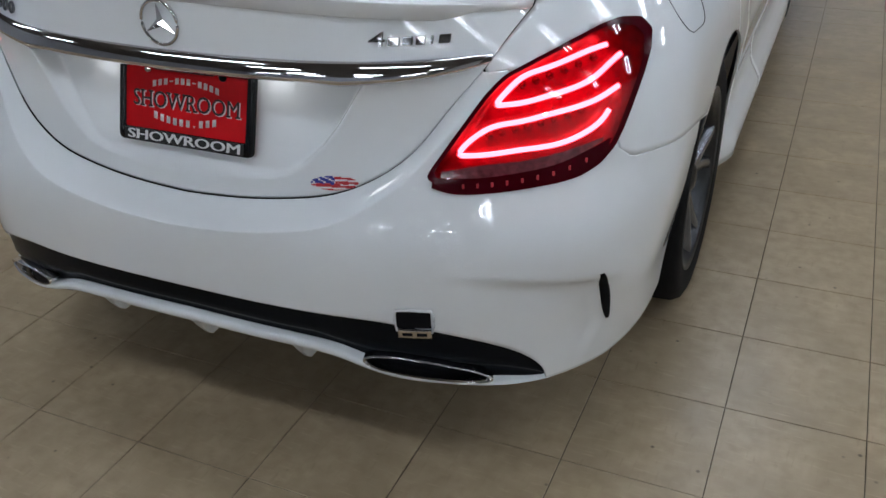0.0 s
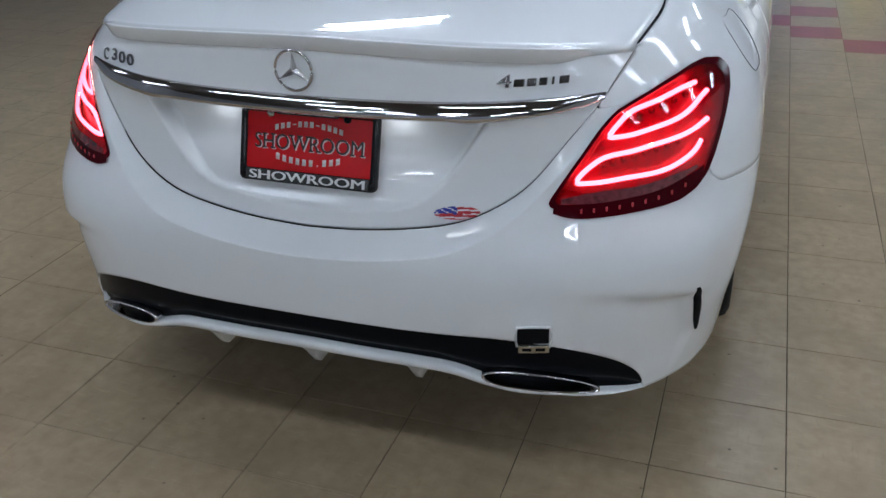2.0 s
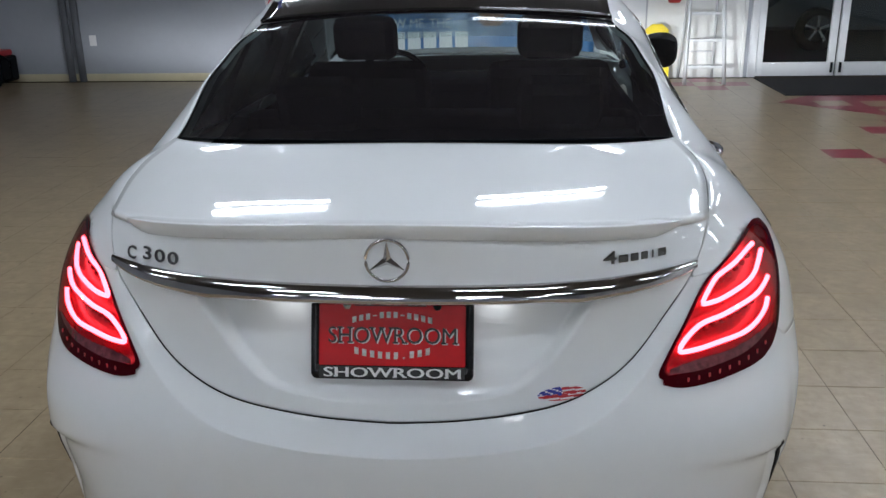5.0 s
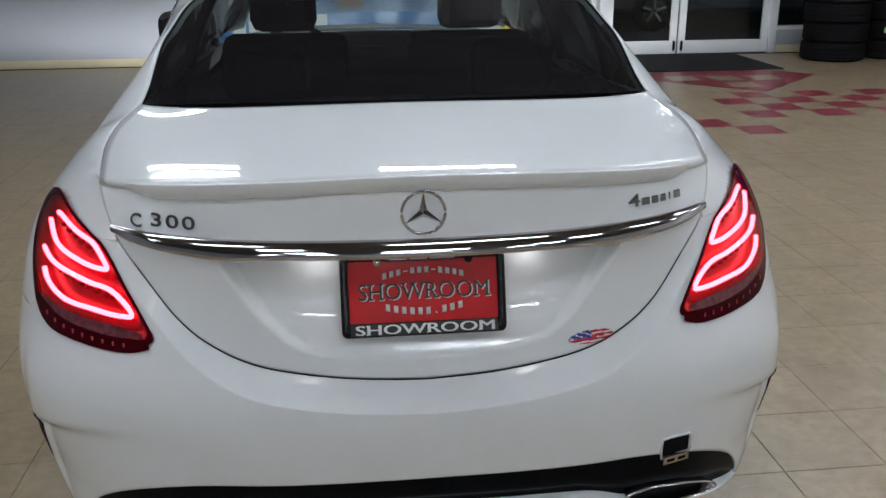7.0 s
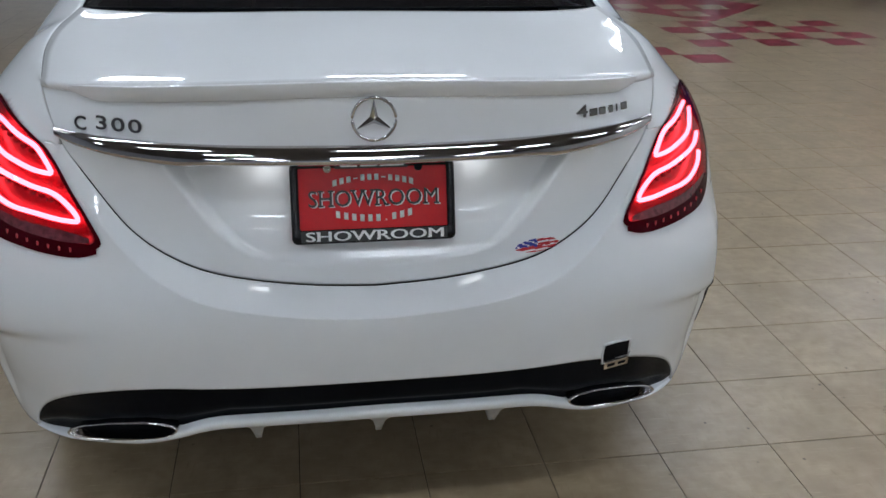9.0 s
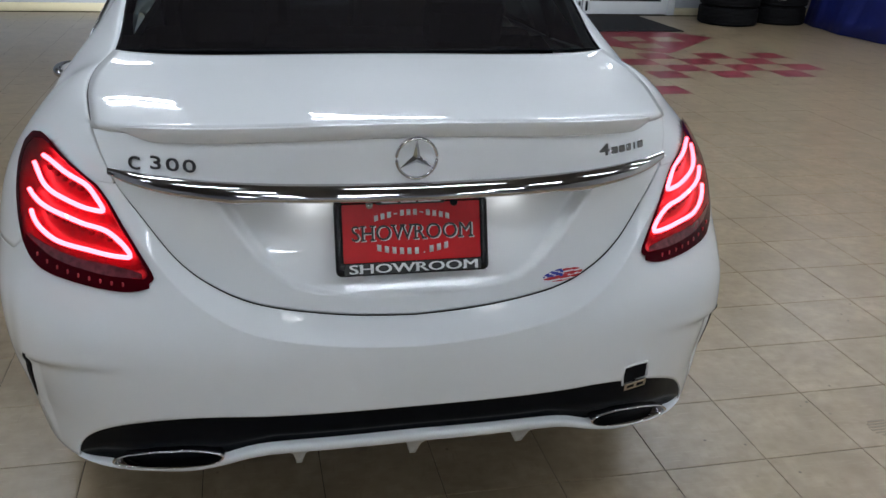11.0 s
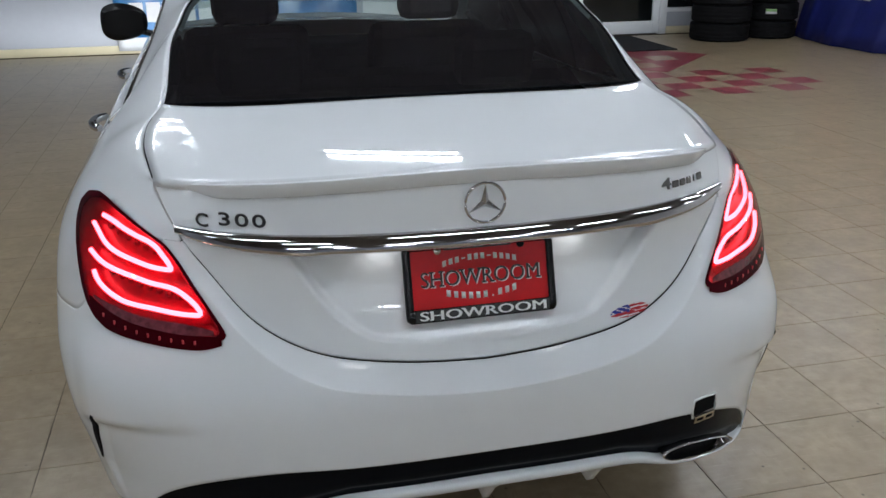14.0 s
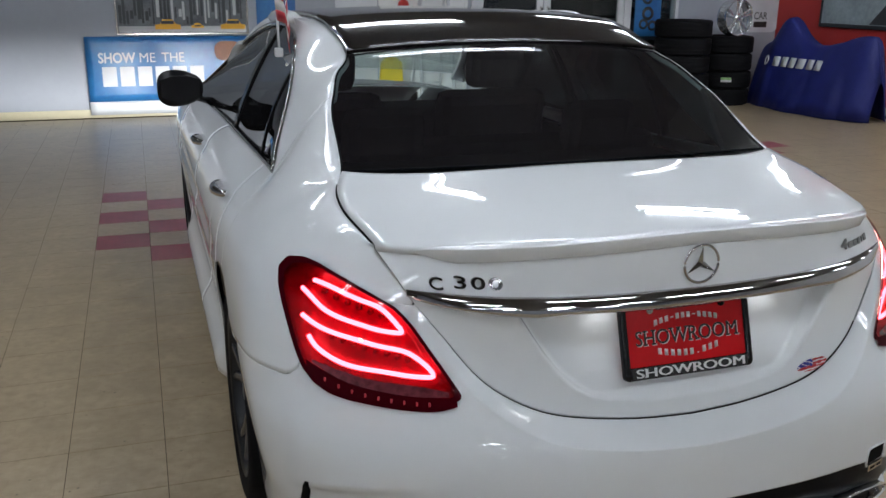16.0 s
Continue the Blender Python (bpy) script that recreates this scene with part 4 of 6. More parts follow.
def exhaust_hole(sg):
    g = np.array([[(x, float(skin_y(x, z)) + 0.045, z) for x, z in ((x, np.interp(x, [0.40, 0.64], [0.316, 0.288]) * (1 - w) + np.interp(x, [0.40, 0.54, 0.64], [0.352, 0.345, 0.298]) * w) for x in np.linspace(0.40, 0.635, 10))] for w in (0, 0.5, 1)])
    return sheet("exhaust_inside", mirror_x(g, sg))


for sg in (1, -1):
    ex = part("exhaust_trim", exhaust(sg), CHROME, car, "flat chrome exhaust trim")
    part("exhaust_inside", exhaust_hole(sg), GAP, ex)

# ---- open towing-eye hole with its broken clip
hole = new("towing_eye_hole")
hole.parent = car
tagged(hole, "open square towing-eye hole with a torn grey clip")


def skin_patch(name, x0, x1, z0, z1, out, thick=0.0, slant=0.0):
    g = np.array([[on_skin(x + slant * (z - z0), z, out) for x in np.linspace(x0, x1, 8)] for z in np.linspace(z0, z1, 6)])
    return sheet(name, g, thick)


part("opening", skin_patch("opening", 0.474, 0.536, 0.426, 0.464, 0.0015), GAP, hole)
part("opening_edge", tube_mesh("opening_edge", [on_skin(x, z, 0.001) for x, z in ((0.474, 0.418), (0.471, 0.44), (0.474, 0.464), (0.50, 0.466), (0.537, 0.464), (0.541, 0.45), (0.541, 0.428), (0.536, 0.415))], 0.0028, 6), PAINT, hole)
part("clip", skin_patch("clip", 0.476, 0.536, 0.405, 0.424, 0.003, 0.003), STEEL, hole, "grey plastic clip with two slots")
for x in (0.484, 0.510):
    part("slot", skin_patch("slot", x, x + 0.018, 0.410, 0.417, 0.0062), GAP, hole)


# ---- side vents of the bumper
def vent(sg):
    """The slot behind the edge of the bumper's hollow, facing sideways."""
    rows = []
    for v in np.linspace(0, 1, 28):
        z, mid = 0.498 - 0.138 * v, 0.860 + 0.072 * v
        w = 0.0125 * math.sin(math.pi * min(max(v, 0.02), 0.98)) ** 0.35
        rows.append([contour(wrap(mid + w * k, z)) + np.array([0.7, -0.7, 0]) * o for k, o in ((-1.05, -0.004), (-1.0, 0.0014), (-0.5, 0.0016), (0.0, 0.0016), (0.5, 0.0016), (1.0, 0.0014), (1.05, -0.004))])
    return sheet("side_vent", mirror_x(np.array(rows), sg), flip=sg > 0)


both("side_vent", vent, GAP, car, "slim black slot in the bumper's corner")

# fuel flap seam on the right flank
fl = [wrap(s_of_y(y), z) + np.array([0.0008, 0, 0]) for y, z in ((0.575, 0.925), (0.572, 0.865), (0.590, 0.846), (0.64, 0.838), (0.72, 0.842), (0.745, 0.86), (0.75, 0.925), (0.735, 0.945), (0.66, 0.95), (0.59, 0.945))]
fl = curve3(fl + fl[:1])(np.linspace(0, 1, 60))[:-1]
part("fuel_flap", tube_mesh("fuel_flap", fl, 0.0008, 5, closed=True), GAP, car, "fine seam of the fuel flap")


# ---- badge, lettering
def lid_bend(me, x0, z0, out=0.0):
    def f(c):
        x, z = c.x + x0, c.z + z0
        return Vector((x, float(lid_face(x, z, False)) + c.y - out, z))
    return bend(me, f)


def fitted(name, text, width, height, depth, bold=0.0, spacing=1.0):
    """Lettering brought to a width and height, its middle at the origin."""
    me = letters(name, text, 1.0, 0.02, spacing=spacing, bold=bold)
    co = np.array([v.co for v in me.vertices])
    lo, hi = co.min(0), co.max(0)
    for v in me.vertices:
        v.co = Vector(((v.co.x - (lo[0] + hi[0]) / 2) * width / (hi[0] - lo[0]), (v.co.y - (lo[1] + hi[1]) / 2) * depth / max(hi[1] - lo[1], 1e-6), (v.co.z - (lo[2] + hi[2]) / 2) * height / (hi[2] - lo[2])))
    return me


def pieces(me):
    """The loose pieces of a mesh, as meshes of their own."""
    bm = bmesh.new()
    bm.from_mesh(me)
    bmesh.ops.remove_doubles(bm, verts=bm.verts[:], dist=1e-6)
    bm.verts.ensure_lookup_table()
    seen, out = set(), []
    for v in bm.verts:
        if v.index in seen:
            continue
        stack, group = [v], []
        seen.add(v.index)
        while stack:
            a = stack.pop()
            group.append(a)
            for e in a.link_edges:
                b = e.other_vert(a)
                if b.index not in seen:
                    seen.add(b.index)
                    stack.append(b)
        ids = {a.index: k for k, a in enumerate(group)}
        fs = [[ids[w.index] for w in f.verts] for f in bm.faces if f.verts[0].index in ids]
        out.append(mesh_of(me.name, [tuple(a.co) for a in group], fs, False))
    bm.free()
    return out


def lettering(name, me, mat, parent, label=""):
    for p in pieces(me):
        part(name, p, mat, parent, label)


BADGE_Z, BADGE_R = 0.947, 0.0405
badge_y = float(lid_face(0, BADGE_Z, False)) - 0.006
badge = new("round_badge")
badge.parent = car
tagged(badge, "round chrome badge with three points")
part("ring", tube_mesh("ring", [(BADGE_R * math.cos(a), badge_y, BADGE_Z + BADGE_R * math.sin(a)) for a in np.linspace(0, 2 * math.pi, 64, endpoint=False)], 0.0032, 8, closed=True), CHROME, badge)
v, f = [(0, badge_y - 0.006, BADGE_Z)], []
for i in range(3):
    a = math.pi / 2 + i * 2 * math.pi / 3
    tip = (0.0395 * math.cos(a), badge_y - 0.001, BADGE_Z + 0.0395 * math.sin(a))
    l = (0.0085 * math.cos(a + math.pi / 3), badge_y + 0.002, BADGE_Z + 0.0085 * math.sin(a + math.pi / 3))
    r = (0.0085 * math.cos(a - math.pi / 3), badge_y + 0.002, BADGE_Z + 0.0085 * math.sin(a - math.pi / 3))
    k = len(v)
    v += [tip, l, r]
    f += [(0, k, k + 1), (0, k + 2, k)]
part("points", mesh_of("points", v, f, False), CHROME, badge)

part("model_letter", lid_bend(fitted("model_letter", "C", 0.024, 0.024, 0.004, 0.01), -0.542, 0.9215, 0.003), DARK_CHROME, car, "chrome letter")
lettering("model_number", lid_bend(fitted("model_number", "300", 0.088, 0.024, 0.004, 0.01, 1.15), -0.466, 0.927, 0.003), DARK_CHROME, car, "chrome numerals")
part("drive_numeral", lid_bend(fitted("drive_numeral", "4", 0.026, 0.023, 0.004, 0.01), 0.417, 0.938, 0.003), DARK_CHROME, car, "chrome numeral")
for i, (x, w) in enumerate(((0.4435, 0.019), (0.4655, 0.016), (0.4855, 0.014), (0.5025, 0.004), (0.5215, 0.017))):
    bar = box_mesh("drive_badge_bar", (-w / 2, -0.002, -0.0068), (w / 2, 0.002, 0.0068), 0.0012)
    part("drive_badge_bar", lid_bend(bar, x, 0.9335 + 0.012 * (x - 0.44), 0.003), DARK_CHROME, car, "small chrome bar of a badge")

# ---- sticker
STICKER = (0.331, 0.6735)


def sticker_piece(name, inside, out):
    """A piece of the oval sticker: cells of its grid that pass a test."""
    v, f, n = [], [], 40
    idx = {}
    for i in range(n):
        for j in range(16):
            u, w = (i + 0.5) / n * 2 - 1, (j + 0.5) / 16 * 2 - 1
            if u * u + w * w < 1.05 and inside(u, w):
                q = []
                for di, dj in ((0, 0), (1, 0), (1, 1), (0, 1)):
                    key = (i + di, j + dj)
                    if key not in idx:
                        a, b = key[0] / n * 2 - 1, key[1] / 16 * 2 - 1
                        r = math.hypot(a, b)
                        a, b = (a / r, b / r) if r > 1 else (a, b)
                        x, z = STICKER[0] + 0.047 * a - 0.003 * b, STICKER[1] + 0.0135 * b + 0.004 * a
                        idx[key] = len(v)
                        v.append((x, float(lid_face(x, z)) - out, z))
                    q.append(idx[key])
                f.append(q)
    return mesh_of(name, v, f)


sticker = part("sticker", sticker_piece("sticker", lambda u, w: True, 0.0006), WHITE_INK, car, "small oval flag sticker in red, white and blue")
part("blue_field", sticker_piece("blue_field", lambda u, w: u < 0.05 and w > -0.25 - 0.3 * u and (int((u + 2) * 9) + int((w + 2) * 5)) % 4, 0.0012), BLUE_INK, sticker)
part("red_stripes", sticker_piece("red_stripes", lambda u, w: not (u < 0.05 and w > -0.25 - 0.3 * u) and math.sin(w * 11 + u * 2.2) > -0.25, 0.0012), RED_INK, sticker)
part("lettering_bar", sticker_piece("lettering_bar", lambda u, w: abs(w + 0.1) < 0.16 and abs(u) < 0.75 and int((u + 2) * 8) % 3, 0.0018), RED_INK, sticker)

# ---- number plate
PLATE = pose(0, 0.0755, 0.774, -18, 0, 0)
plate = new("number_plate")
plate.parent = car
plate.matrix_basis = PLATE
tagged(plate, "red dealer plate in a black frame with white lettering")


def rounded(w, h, r, n=6):
    out = []
    for cx, cz, a0 in ((w / 2 - r, h / 2 - r, 0), (-w / 2 + r, h / 2 - r, 90), (-w / 2 + r, -h / 2 + r, 180), (w / 2 - r, -h / 2 + r, 270)):
        out += [(cx + r * math.cos(radians(a0 + 90 * i / n)), cz + r * math.sin(radians(a0 + 90 * i / n))) for i in range(n + 1)]
    return out


o, q = rounded(0.320, 0.157, 0.012), rounded(0.288, 0.119, 0.003)
q = [(x, z + 0.008) for x, z in q]
rows = [[(x, 0.006, z) for x, z in o], [(x, -0.003, z) for x, z in o], [(x * 0.985, -0.006, z * 0.975) for x, z in o], [(x * 1.012, -0.006, (z - 0.008) * 1.02 + 0.008) for x, z in q], [(x, -0.002, z) for x, z in q]]
part("frame", sheet("frame", np.array(rows), close=True), GLOSS_BLACK, plate, "black plate frame")
part("plate_sheet", moved(prism("plate_sheet", rounded(0.310, 0.146, 0.01), 0.0025), pose(0, -0.001, 0.0)), PLATE_RED, plate, "glossy red sheet")
part("caption_bar", box_mesh("caption_bar", (-0.143, -0.0072, -0.0755), (0.143, -0.004, -0.053), 0.0008), BLACK_INK, plate)
FEET = {"H": ((0, 0), (1, 0), (0, 1), (1, 1)), "M": ((0, 0), (1, 0)), "R": ((0, 0), (1, 0), (0, 1)), "W": ((0, 1), (1, 1), (0.5, 1))}


def serif_word(name, text, width, height, depth, bold, at, mat, label):
    """Capitals with small feet, each letter one piece."""
    glyphs = sorted(pieces(fitted(name, text, width, height, depth)), key=lambda me: min(v.co.x for v in me.vertices))
    for ch, me in zip(text, glyphs):
        x0, x1 = min(v.co.x for v in me.vertices), max(v.co.x for v in me.vertices)
        feet = []
        for fx, fz in FEET.get(ch, ()):
            x = x0 + height * 0.07 + (x1 - x0 - height * 0.14) * fx
            z = (height - 0.11 * height) * (fz - 0.5)
            feet.append(box_mesh("foot", (x - height * 0.17, -depth / 2, z - height * 0.055), (x + height * 0.17, depth / 2, z + height * 0.055)))
        twin = [moved(me.copy(), pose(k * bold, -0.00004 * k, 0)) for k in (1, 2)] if bold else []
        part(name, moved(join_meshes(name, [me] + twin + feet), at), mat, plate, label)


serif_word("caption", "SHOWROOM", 0.268, 0.0185, 0.0012, 0.0009, pose(0, -0.0078, -0.0642), WHITE_INK, "white capitals with feet")
serif_word("word_shadow", "SHOWROOM", 0.252, 0.032, 0.0006, 0.0, pose(0.0026, -0.0016, 0.0068), GREY_INK, "pale outline of the capitals")
serif_word("word", "SHOWROOM", 0.252, 0.032, 0.0008, 0.0, pose(0, -0.0022, 0.0085), BLACK_INK, "black capitals with feet")
part("top_bar", box_mesh("top_bar", (-0.074, -0.0075, 0.0655), (0.068, -0.004, 0.0785), 0.0008), BLACK_INK, plate)
for x0, x1 in ((-0.062, -0.030), (-0.024, 0.008), (0.014, 0.060)):
    part("top_bar_text", box_mesh("top_bar_text", (x0, -0.0085, 0.069), (x1, -0.0072, 0.076)), WHITE_INK, plate)


def arc_bar(x0, x1, z0, rise, h):
    xs = np.linspace(x0, x1, 4)
    zc = z0 + rise * (1 - (xs / 0.085) ** 2)
    g = np.array([[(x, -0.0018, z - h / 2) for x, z in zip(xs, zc)], [(x, -0.0018, z + h / 2) for x, z in zip(xs, zc)]])
    return sheet("text_bar", g, 0.0008)


for k in range(12):
    x, dash = -0.0745 + 0.01355 * k, k in (3, 7)
    part("text_bar", arc_bar(x - 0.0040, x + 0.0040, 0.0355, 0.013, 0.0024 if dash else 0.0118), GREY_INK, plate)
for k in range(10):
    x, dot = -0.0700 + 0.0156 * k, k == 6
    part("text_bar", arc_bar(x - (0.0015 if dot else 0.0042), x + (0.0015 if dot else 0.0042), -0.0185 if not dot else -0.0235, -0.013, 0.0030 if dot else 0.0135), GREY_INK, plate)
for x in (-0.088, 0.089):
    part("screw", moved(lathe("screw", [(0.0001, -0.010), (0.005, -0.0095), (0.0078, -0.008), (0.0082, -0.004)], 16, "y"), pose(x, 0, 0.066)), STEEL if x < 0 else BLACK_PLASTIC, plate)

# ---- plate lamps under the chrome bar
for x in (-0.205, 0.205):
    y = float(lid_face(x, 0.86, False)) + 0.022
    part("plate_lamp", box_mesh("plate_lamp", (x - 0.022, y - 0.008, 0.858), (x + 0.022, y + 0.008, 0.866), 0.002), LAMP, car, "small white plate lamp")
    ld = bpy.data.lights.new("plate_lamp_light", "AREA")
    ld.shape, ld.size, ld.size_y, ld.energy, ld.color = "RECTANGLE", 0.04, 0.014, PLATE_LAMP_POWER, (0.95, 0.97, 1.0)
    lo = new("plate_lamp_light", ld)
    lo.matrix_basis = look((x, y, 0.856), (x, y + 0.012, 0.70))
    lo.parent = car


# ---- wheels
def wheel(x, y, sg):
    w = new("wheel")
    w.parent = car
    w.matrix_basis = pose(x, y, 0.335, 0, 0, 0)
    o = 0.112 * sg
    part("tyre", lathe("tyre", [(0.245, -o), (0.262, -o * 1.02), (0.300, -o * 1.06), (0.322, -o * 0.98), (0.333, -o * 0.80), (0.335, -o * 0.4), (0.335, o * 0.4), (0.333, o * 0.80), (0.322, o * 0.98), (0.300, o * 1.06), (0.262, o * 1.02), (0.245, o)], 64), RUBBER, w)
    rim = part("rim", lathe("rim", [(0.246, -o), (0.225, -o * 0.9), (0.215, 0), (0.222, o * 0.75), (0.236, o * 0.95), (0.246, o * 1.02), (0.249, o * 0.98)], 64), RIM_GREY, w, "grey alloy rim")
    for i in range(5):
        for d in (-0.15, 0.15):
            a, b = 2 * math.pi * i / 5 + d * 0.75, 2 * math.pi * i / 5 + d * 1.45
            rows = []
            for r, ang, wd, out in ((0.045, a, 0.022, 0.72), (0.11, a, 0.019, 0.80), (0.17, (a + b) / 2, 0.016, 0.86), (0.232, b, 0.020, 0.93)):
                c, s_ = math.cos(ang), math.sin(ang)
                rows.append([(o * (out - k2), r * c - k1 * wd * s_, r * s_ + k1 * wd * c) for k1, k2 in ((-1, 0.30), (-0.8, 0.03), (0, 0), (0.8, 0.03), (1, 0.30))])
            part("spoke", sheet("spoke", np.array(rows), flip=sg > 0), RIM_SILVER, rim)
    part("hub_cap", lathe("hub_cap", [(0.0005, o * 0.85), (0.025, o * 0.85), (0.036, o * 0.78), (0.055, o * 0.70), (0.06, o * 0.4)], 32), RIM_GREY, rim)
    part("brake_disc", lathe("brake_disc", [(0.06, o * 0.25), (0.16, o * 0.25), (0.16, o * 0.05)], 40), STEEL, w)
    return w


for sg in (1, -1):
    wheel(0.758 * sg, ARCH_Y, sg)
    wheel(0.750 * sg, FRONT_ARCH_Y, sg)
    for c in (ARCH_Y, FRONT_ARCH_Y):
        g = np.array([[(sg * x, c + (ARCH_R - 0.004) * math.cos(a), ARCH_Z + (ARCH_R - 0.004) * math.sin(a)) for a in np.linspace(-0.35, math.pi + 0.35, 30)] for x in (0.52, 0.845)])
        part("wheel_arch", sheet("wheel_arch", g), GAP, car, "black wheel-arch lining")


# ---- handles, mirrors, flag
def handle(y0):
    def make(sg):
        p = []
        for v in np.linspace(0, 1, 16):
            y = y0 + 0.20 * v
            q = wrap(s_of_y(y), 0.885 - 0.004 * v)
            p.append(q + np.array([0.008 + 0.030 * math.sin(math.pi * v) ** 0.6, 0, 0]))
        rad = 0.0145 * np.sin(np.linspace(0.12, 0.88, 16) * math.pi) ** 0.35
        return tube_mesh("door_handle", mirror_x(p, sg), rad, 10)
    return make


both("door_handle", handle(1.235), CHROME, car, "chrome door handle")
both("door_handle", handle(2.18), CHROME, car, "chrome door handle")


def mirror_shell(sg):
    c = np.array([0.895, 2.84, 1.030])
    rows = []
    for a in np.linspace(0.0, math.pi, 20):
        k = max(math.sin(a), 0.02) ** 0.62
        rows.append([c + np.array([-0.102 * math.cos(a), 0.055 * k * math.cos(b) * (1.0 if math.cos(b) > 0 else 0.45), 0.082 * k * math.sin(b) * (1 - 0.16 * math.cos(a))]) for b in np.linspace(0, 2 * math.pi, 28, endpoint=False)])
    return sheet("mirror_shell", mirror_x(np.array(rows), sg), close=True)


for sg in (1, -1):
    mr = new("door_mirror")
    mr.parent = car
    tagged(mr, "black door mirror on a short arm")
    part("mirror_shell", mirror_shell(sg), GLOSS_BLACK, mr)
    part("mirror_arm", tube_mesh("mirror_arm", mirror_x([(0.745, 2.92, 0.955), (0.79, 2.90, 0.968), (0.85, 2.87, 0.99)], sg), [0.030, 0.022, 0.02], 10, flat=0.7), GLOSS_BLACK, mr)
    part("mirror_glass", sheet("mirror_glass", mirror_x([[(0.895 + 0.085 * u, 2.814, 1.03 + 0.058 * w * math.sqrt(max(1 - 0.55 * u * u, 0))) for u in np.linspace(-1, 1, 12)] for w in np.linspace(-1, 1, 6)], sg)), GLOSS_BLACK, mr)
    part("indicator", tube_mesh("indicator", mirror_x([(0.83, 2.89, 0.998), (0.90, 2.90, 0.992), (0.97, 2.88, 1.0)], sg), 0.006, 6), CHROME, mr)

flag = thing("car_flag", "small striped flag on a white stick clipped to a car window", "flag")
fx, fy = -0.660, 1.62
part("stick", tube_mesh("stick", [(fx, fy, 1.28), (fx - 0.002, fy, 1.34), (fx - 0.004, fy + 0.005, 1.66)], 0.004, 8), WHITE_INK, flag)
part("clip", box_mesh("clip", (fx - 0.016, fy - 0.015, 1.255), (fx + 0.012, fy + 0.015, 1.285), 0.004), WHITE_INK, flag)
for i in range(7):
    xs = np.linspace(0, 1, 12)
    g = np.array([[(fx - 0.004 + 0.028 * math.sin(u * 5) * u + 0.05 * u - 0.02 * (i + e) / 7, fy - 0.14 * u - 0.02 * (i + e) / 7, 1.375 + 0.036 * (i + e) - 0.10 * u * u) for u in xs] for e in (0, 1)])
    part("stripe", sheet("stripe", g, 0.001), (RED_INK, WHITE_INK)[i % 2] if i < 4 else BLUE_INK, flag)


# ---- cabin
def seat(x, y, tall):
    s_ = new("seat")
    s_.parent = car
    part("cushion", box_mesh("cushion", (x - 0.25, y, 0.42), (x + 0.25, y + 0.5, 0.58), 0.05), CABIN, s_)
    part("backrest", moved(box_mesh("backrest", (-0.25, -0.06, 0.0), (0.25, 0.06, tall), 0.05), pose(x, y + 0.02, 0.50, 12, 0, 0)), CABIN, s_)
    part("headrest", moved(box_mesh("headrest", (-0.13, -0.05, tall + 0.01), (0.13, 0.05, tall + 0.19), 0.045), pose(x, y + 0.02, 0.50, 12, 0, 0)), CABIN, s_)


for x in (-0.37, 0.37):
    seat(x, 2.25, 0.58)
    seat(x, 1.30, 0.46)
part("rear_bench_back", moved(box_mesh("rear_bench_back", (-0.62, -0.05, 0.0), (0.62, 0.05, 0.54), 0.05), pose(0, 1.36, 0.50, 12, 0, 0)), CABIN, car)
part("parcel_shelf", box_mesh("parcel_shelf", (-0.60, 0.66, 0.93), (0.60, 1.32, 0.97), 0.01), CABIN, car)
part("dashboard", box_mesh("dashboard", (-0.70, 3.05, 0.56), (0.70, 3.50, 0.865), 0.06), CABIN, car)
part("steering_wheel", tube_mesh("steering_wheel", [(-0.37 + 0.18 * math.cos(a), 2.86 + 0.07 * math.sin(a), 0.86 + 0.165 * math.sin(a)) for a in np.linspace(0, 2 * math.pi, 40, endpoint=False)], 0.014, 8, closed=True), CABIN, car)
part("cabin_side", join_meshes("cabin_side", [box_mesh("a", (-0.71, 1.2, 0.3), (-0.68, 3.3, 0.90)), box_mesh("b", (0.68, 1.2, 0.3), (0.71, 3.3, 0.90)), box_mesh("c", (-0.75, 1.2, 0.26), (0.75, 3.4, 0.30))]), CABIN, car)
part("headlining", sheet("headlining", np.array([[(u * (inner(k)[0] - 0.01), inner(k)[1], inner(k)[2] - 0.005 + 0.015 * (1 - u * u)) for u in np.linspace(-1, 1, 11)] for k in np.linspace(0.46, 0.80, 16)])), CABIN, car)


# ---- headlights, which shine at the far wall
for sg in (1, -1):
    hl = new("headlight")
    hl.parent = car
    tagged(hl, "lit clear headlight")
    x = 0.62 * sg
    part("lens", sheet("lens", np.array([[(x + 0.13 * u, 4.60 - 0.10 * (abs(x + 0.13 * u) - 0.5), 0.66 + 0.055 * w * (1 - 0.3 * u * sg)) for u in np.linspace(-1, 1, 8)] for w in (-1, 0, 1)])), CLEAR_GLASS, hl)
    part("shade", box_mesh("shade", (x - 0.20, 4.70, 0.6525), (x + 0.20, 4.705, 0.76)), GAP, hl, "dark shade that cuts the beam")
    ld = bpy.data.lights.new("headlight_beam", "SPOT")
    ld.energy, ld.spot_size, ld.spot_blend, ld.shadow_soft_size, ld.color = HEADLIGHT_POWER, radians(110), 0.6, 0.008, (0.92, 0.96, 1.0)
    lo = new("headlight_beam", ld)
    lo.matrix_basis = look((x, 4.64, 0.655), (x, 9.0, 0.60)) @ Matrix.Diagonal((1, 0.12, 1, 1))
    lo.parent = car


# ---------------------------------------------------------------- the room
def structure(name, me, mat, label=""):
    ob = thing(name, label or name.replace("_", " "), "", ROOM, me=me, mat=mat, kind="structure")
    return ob


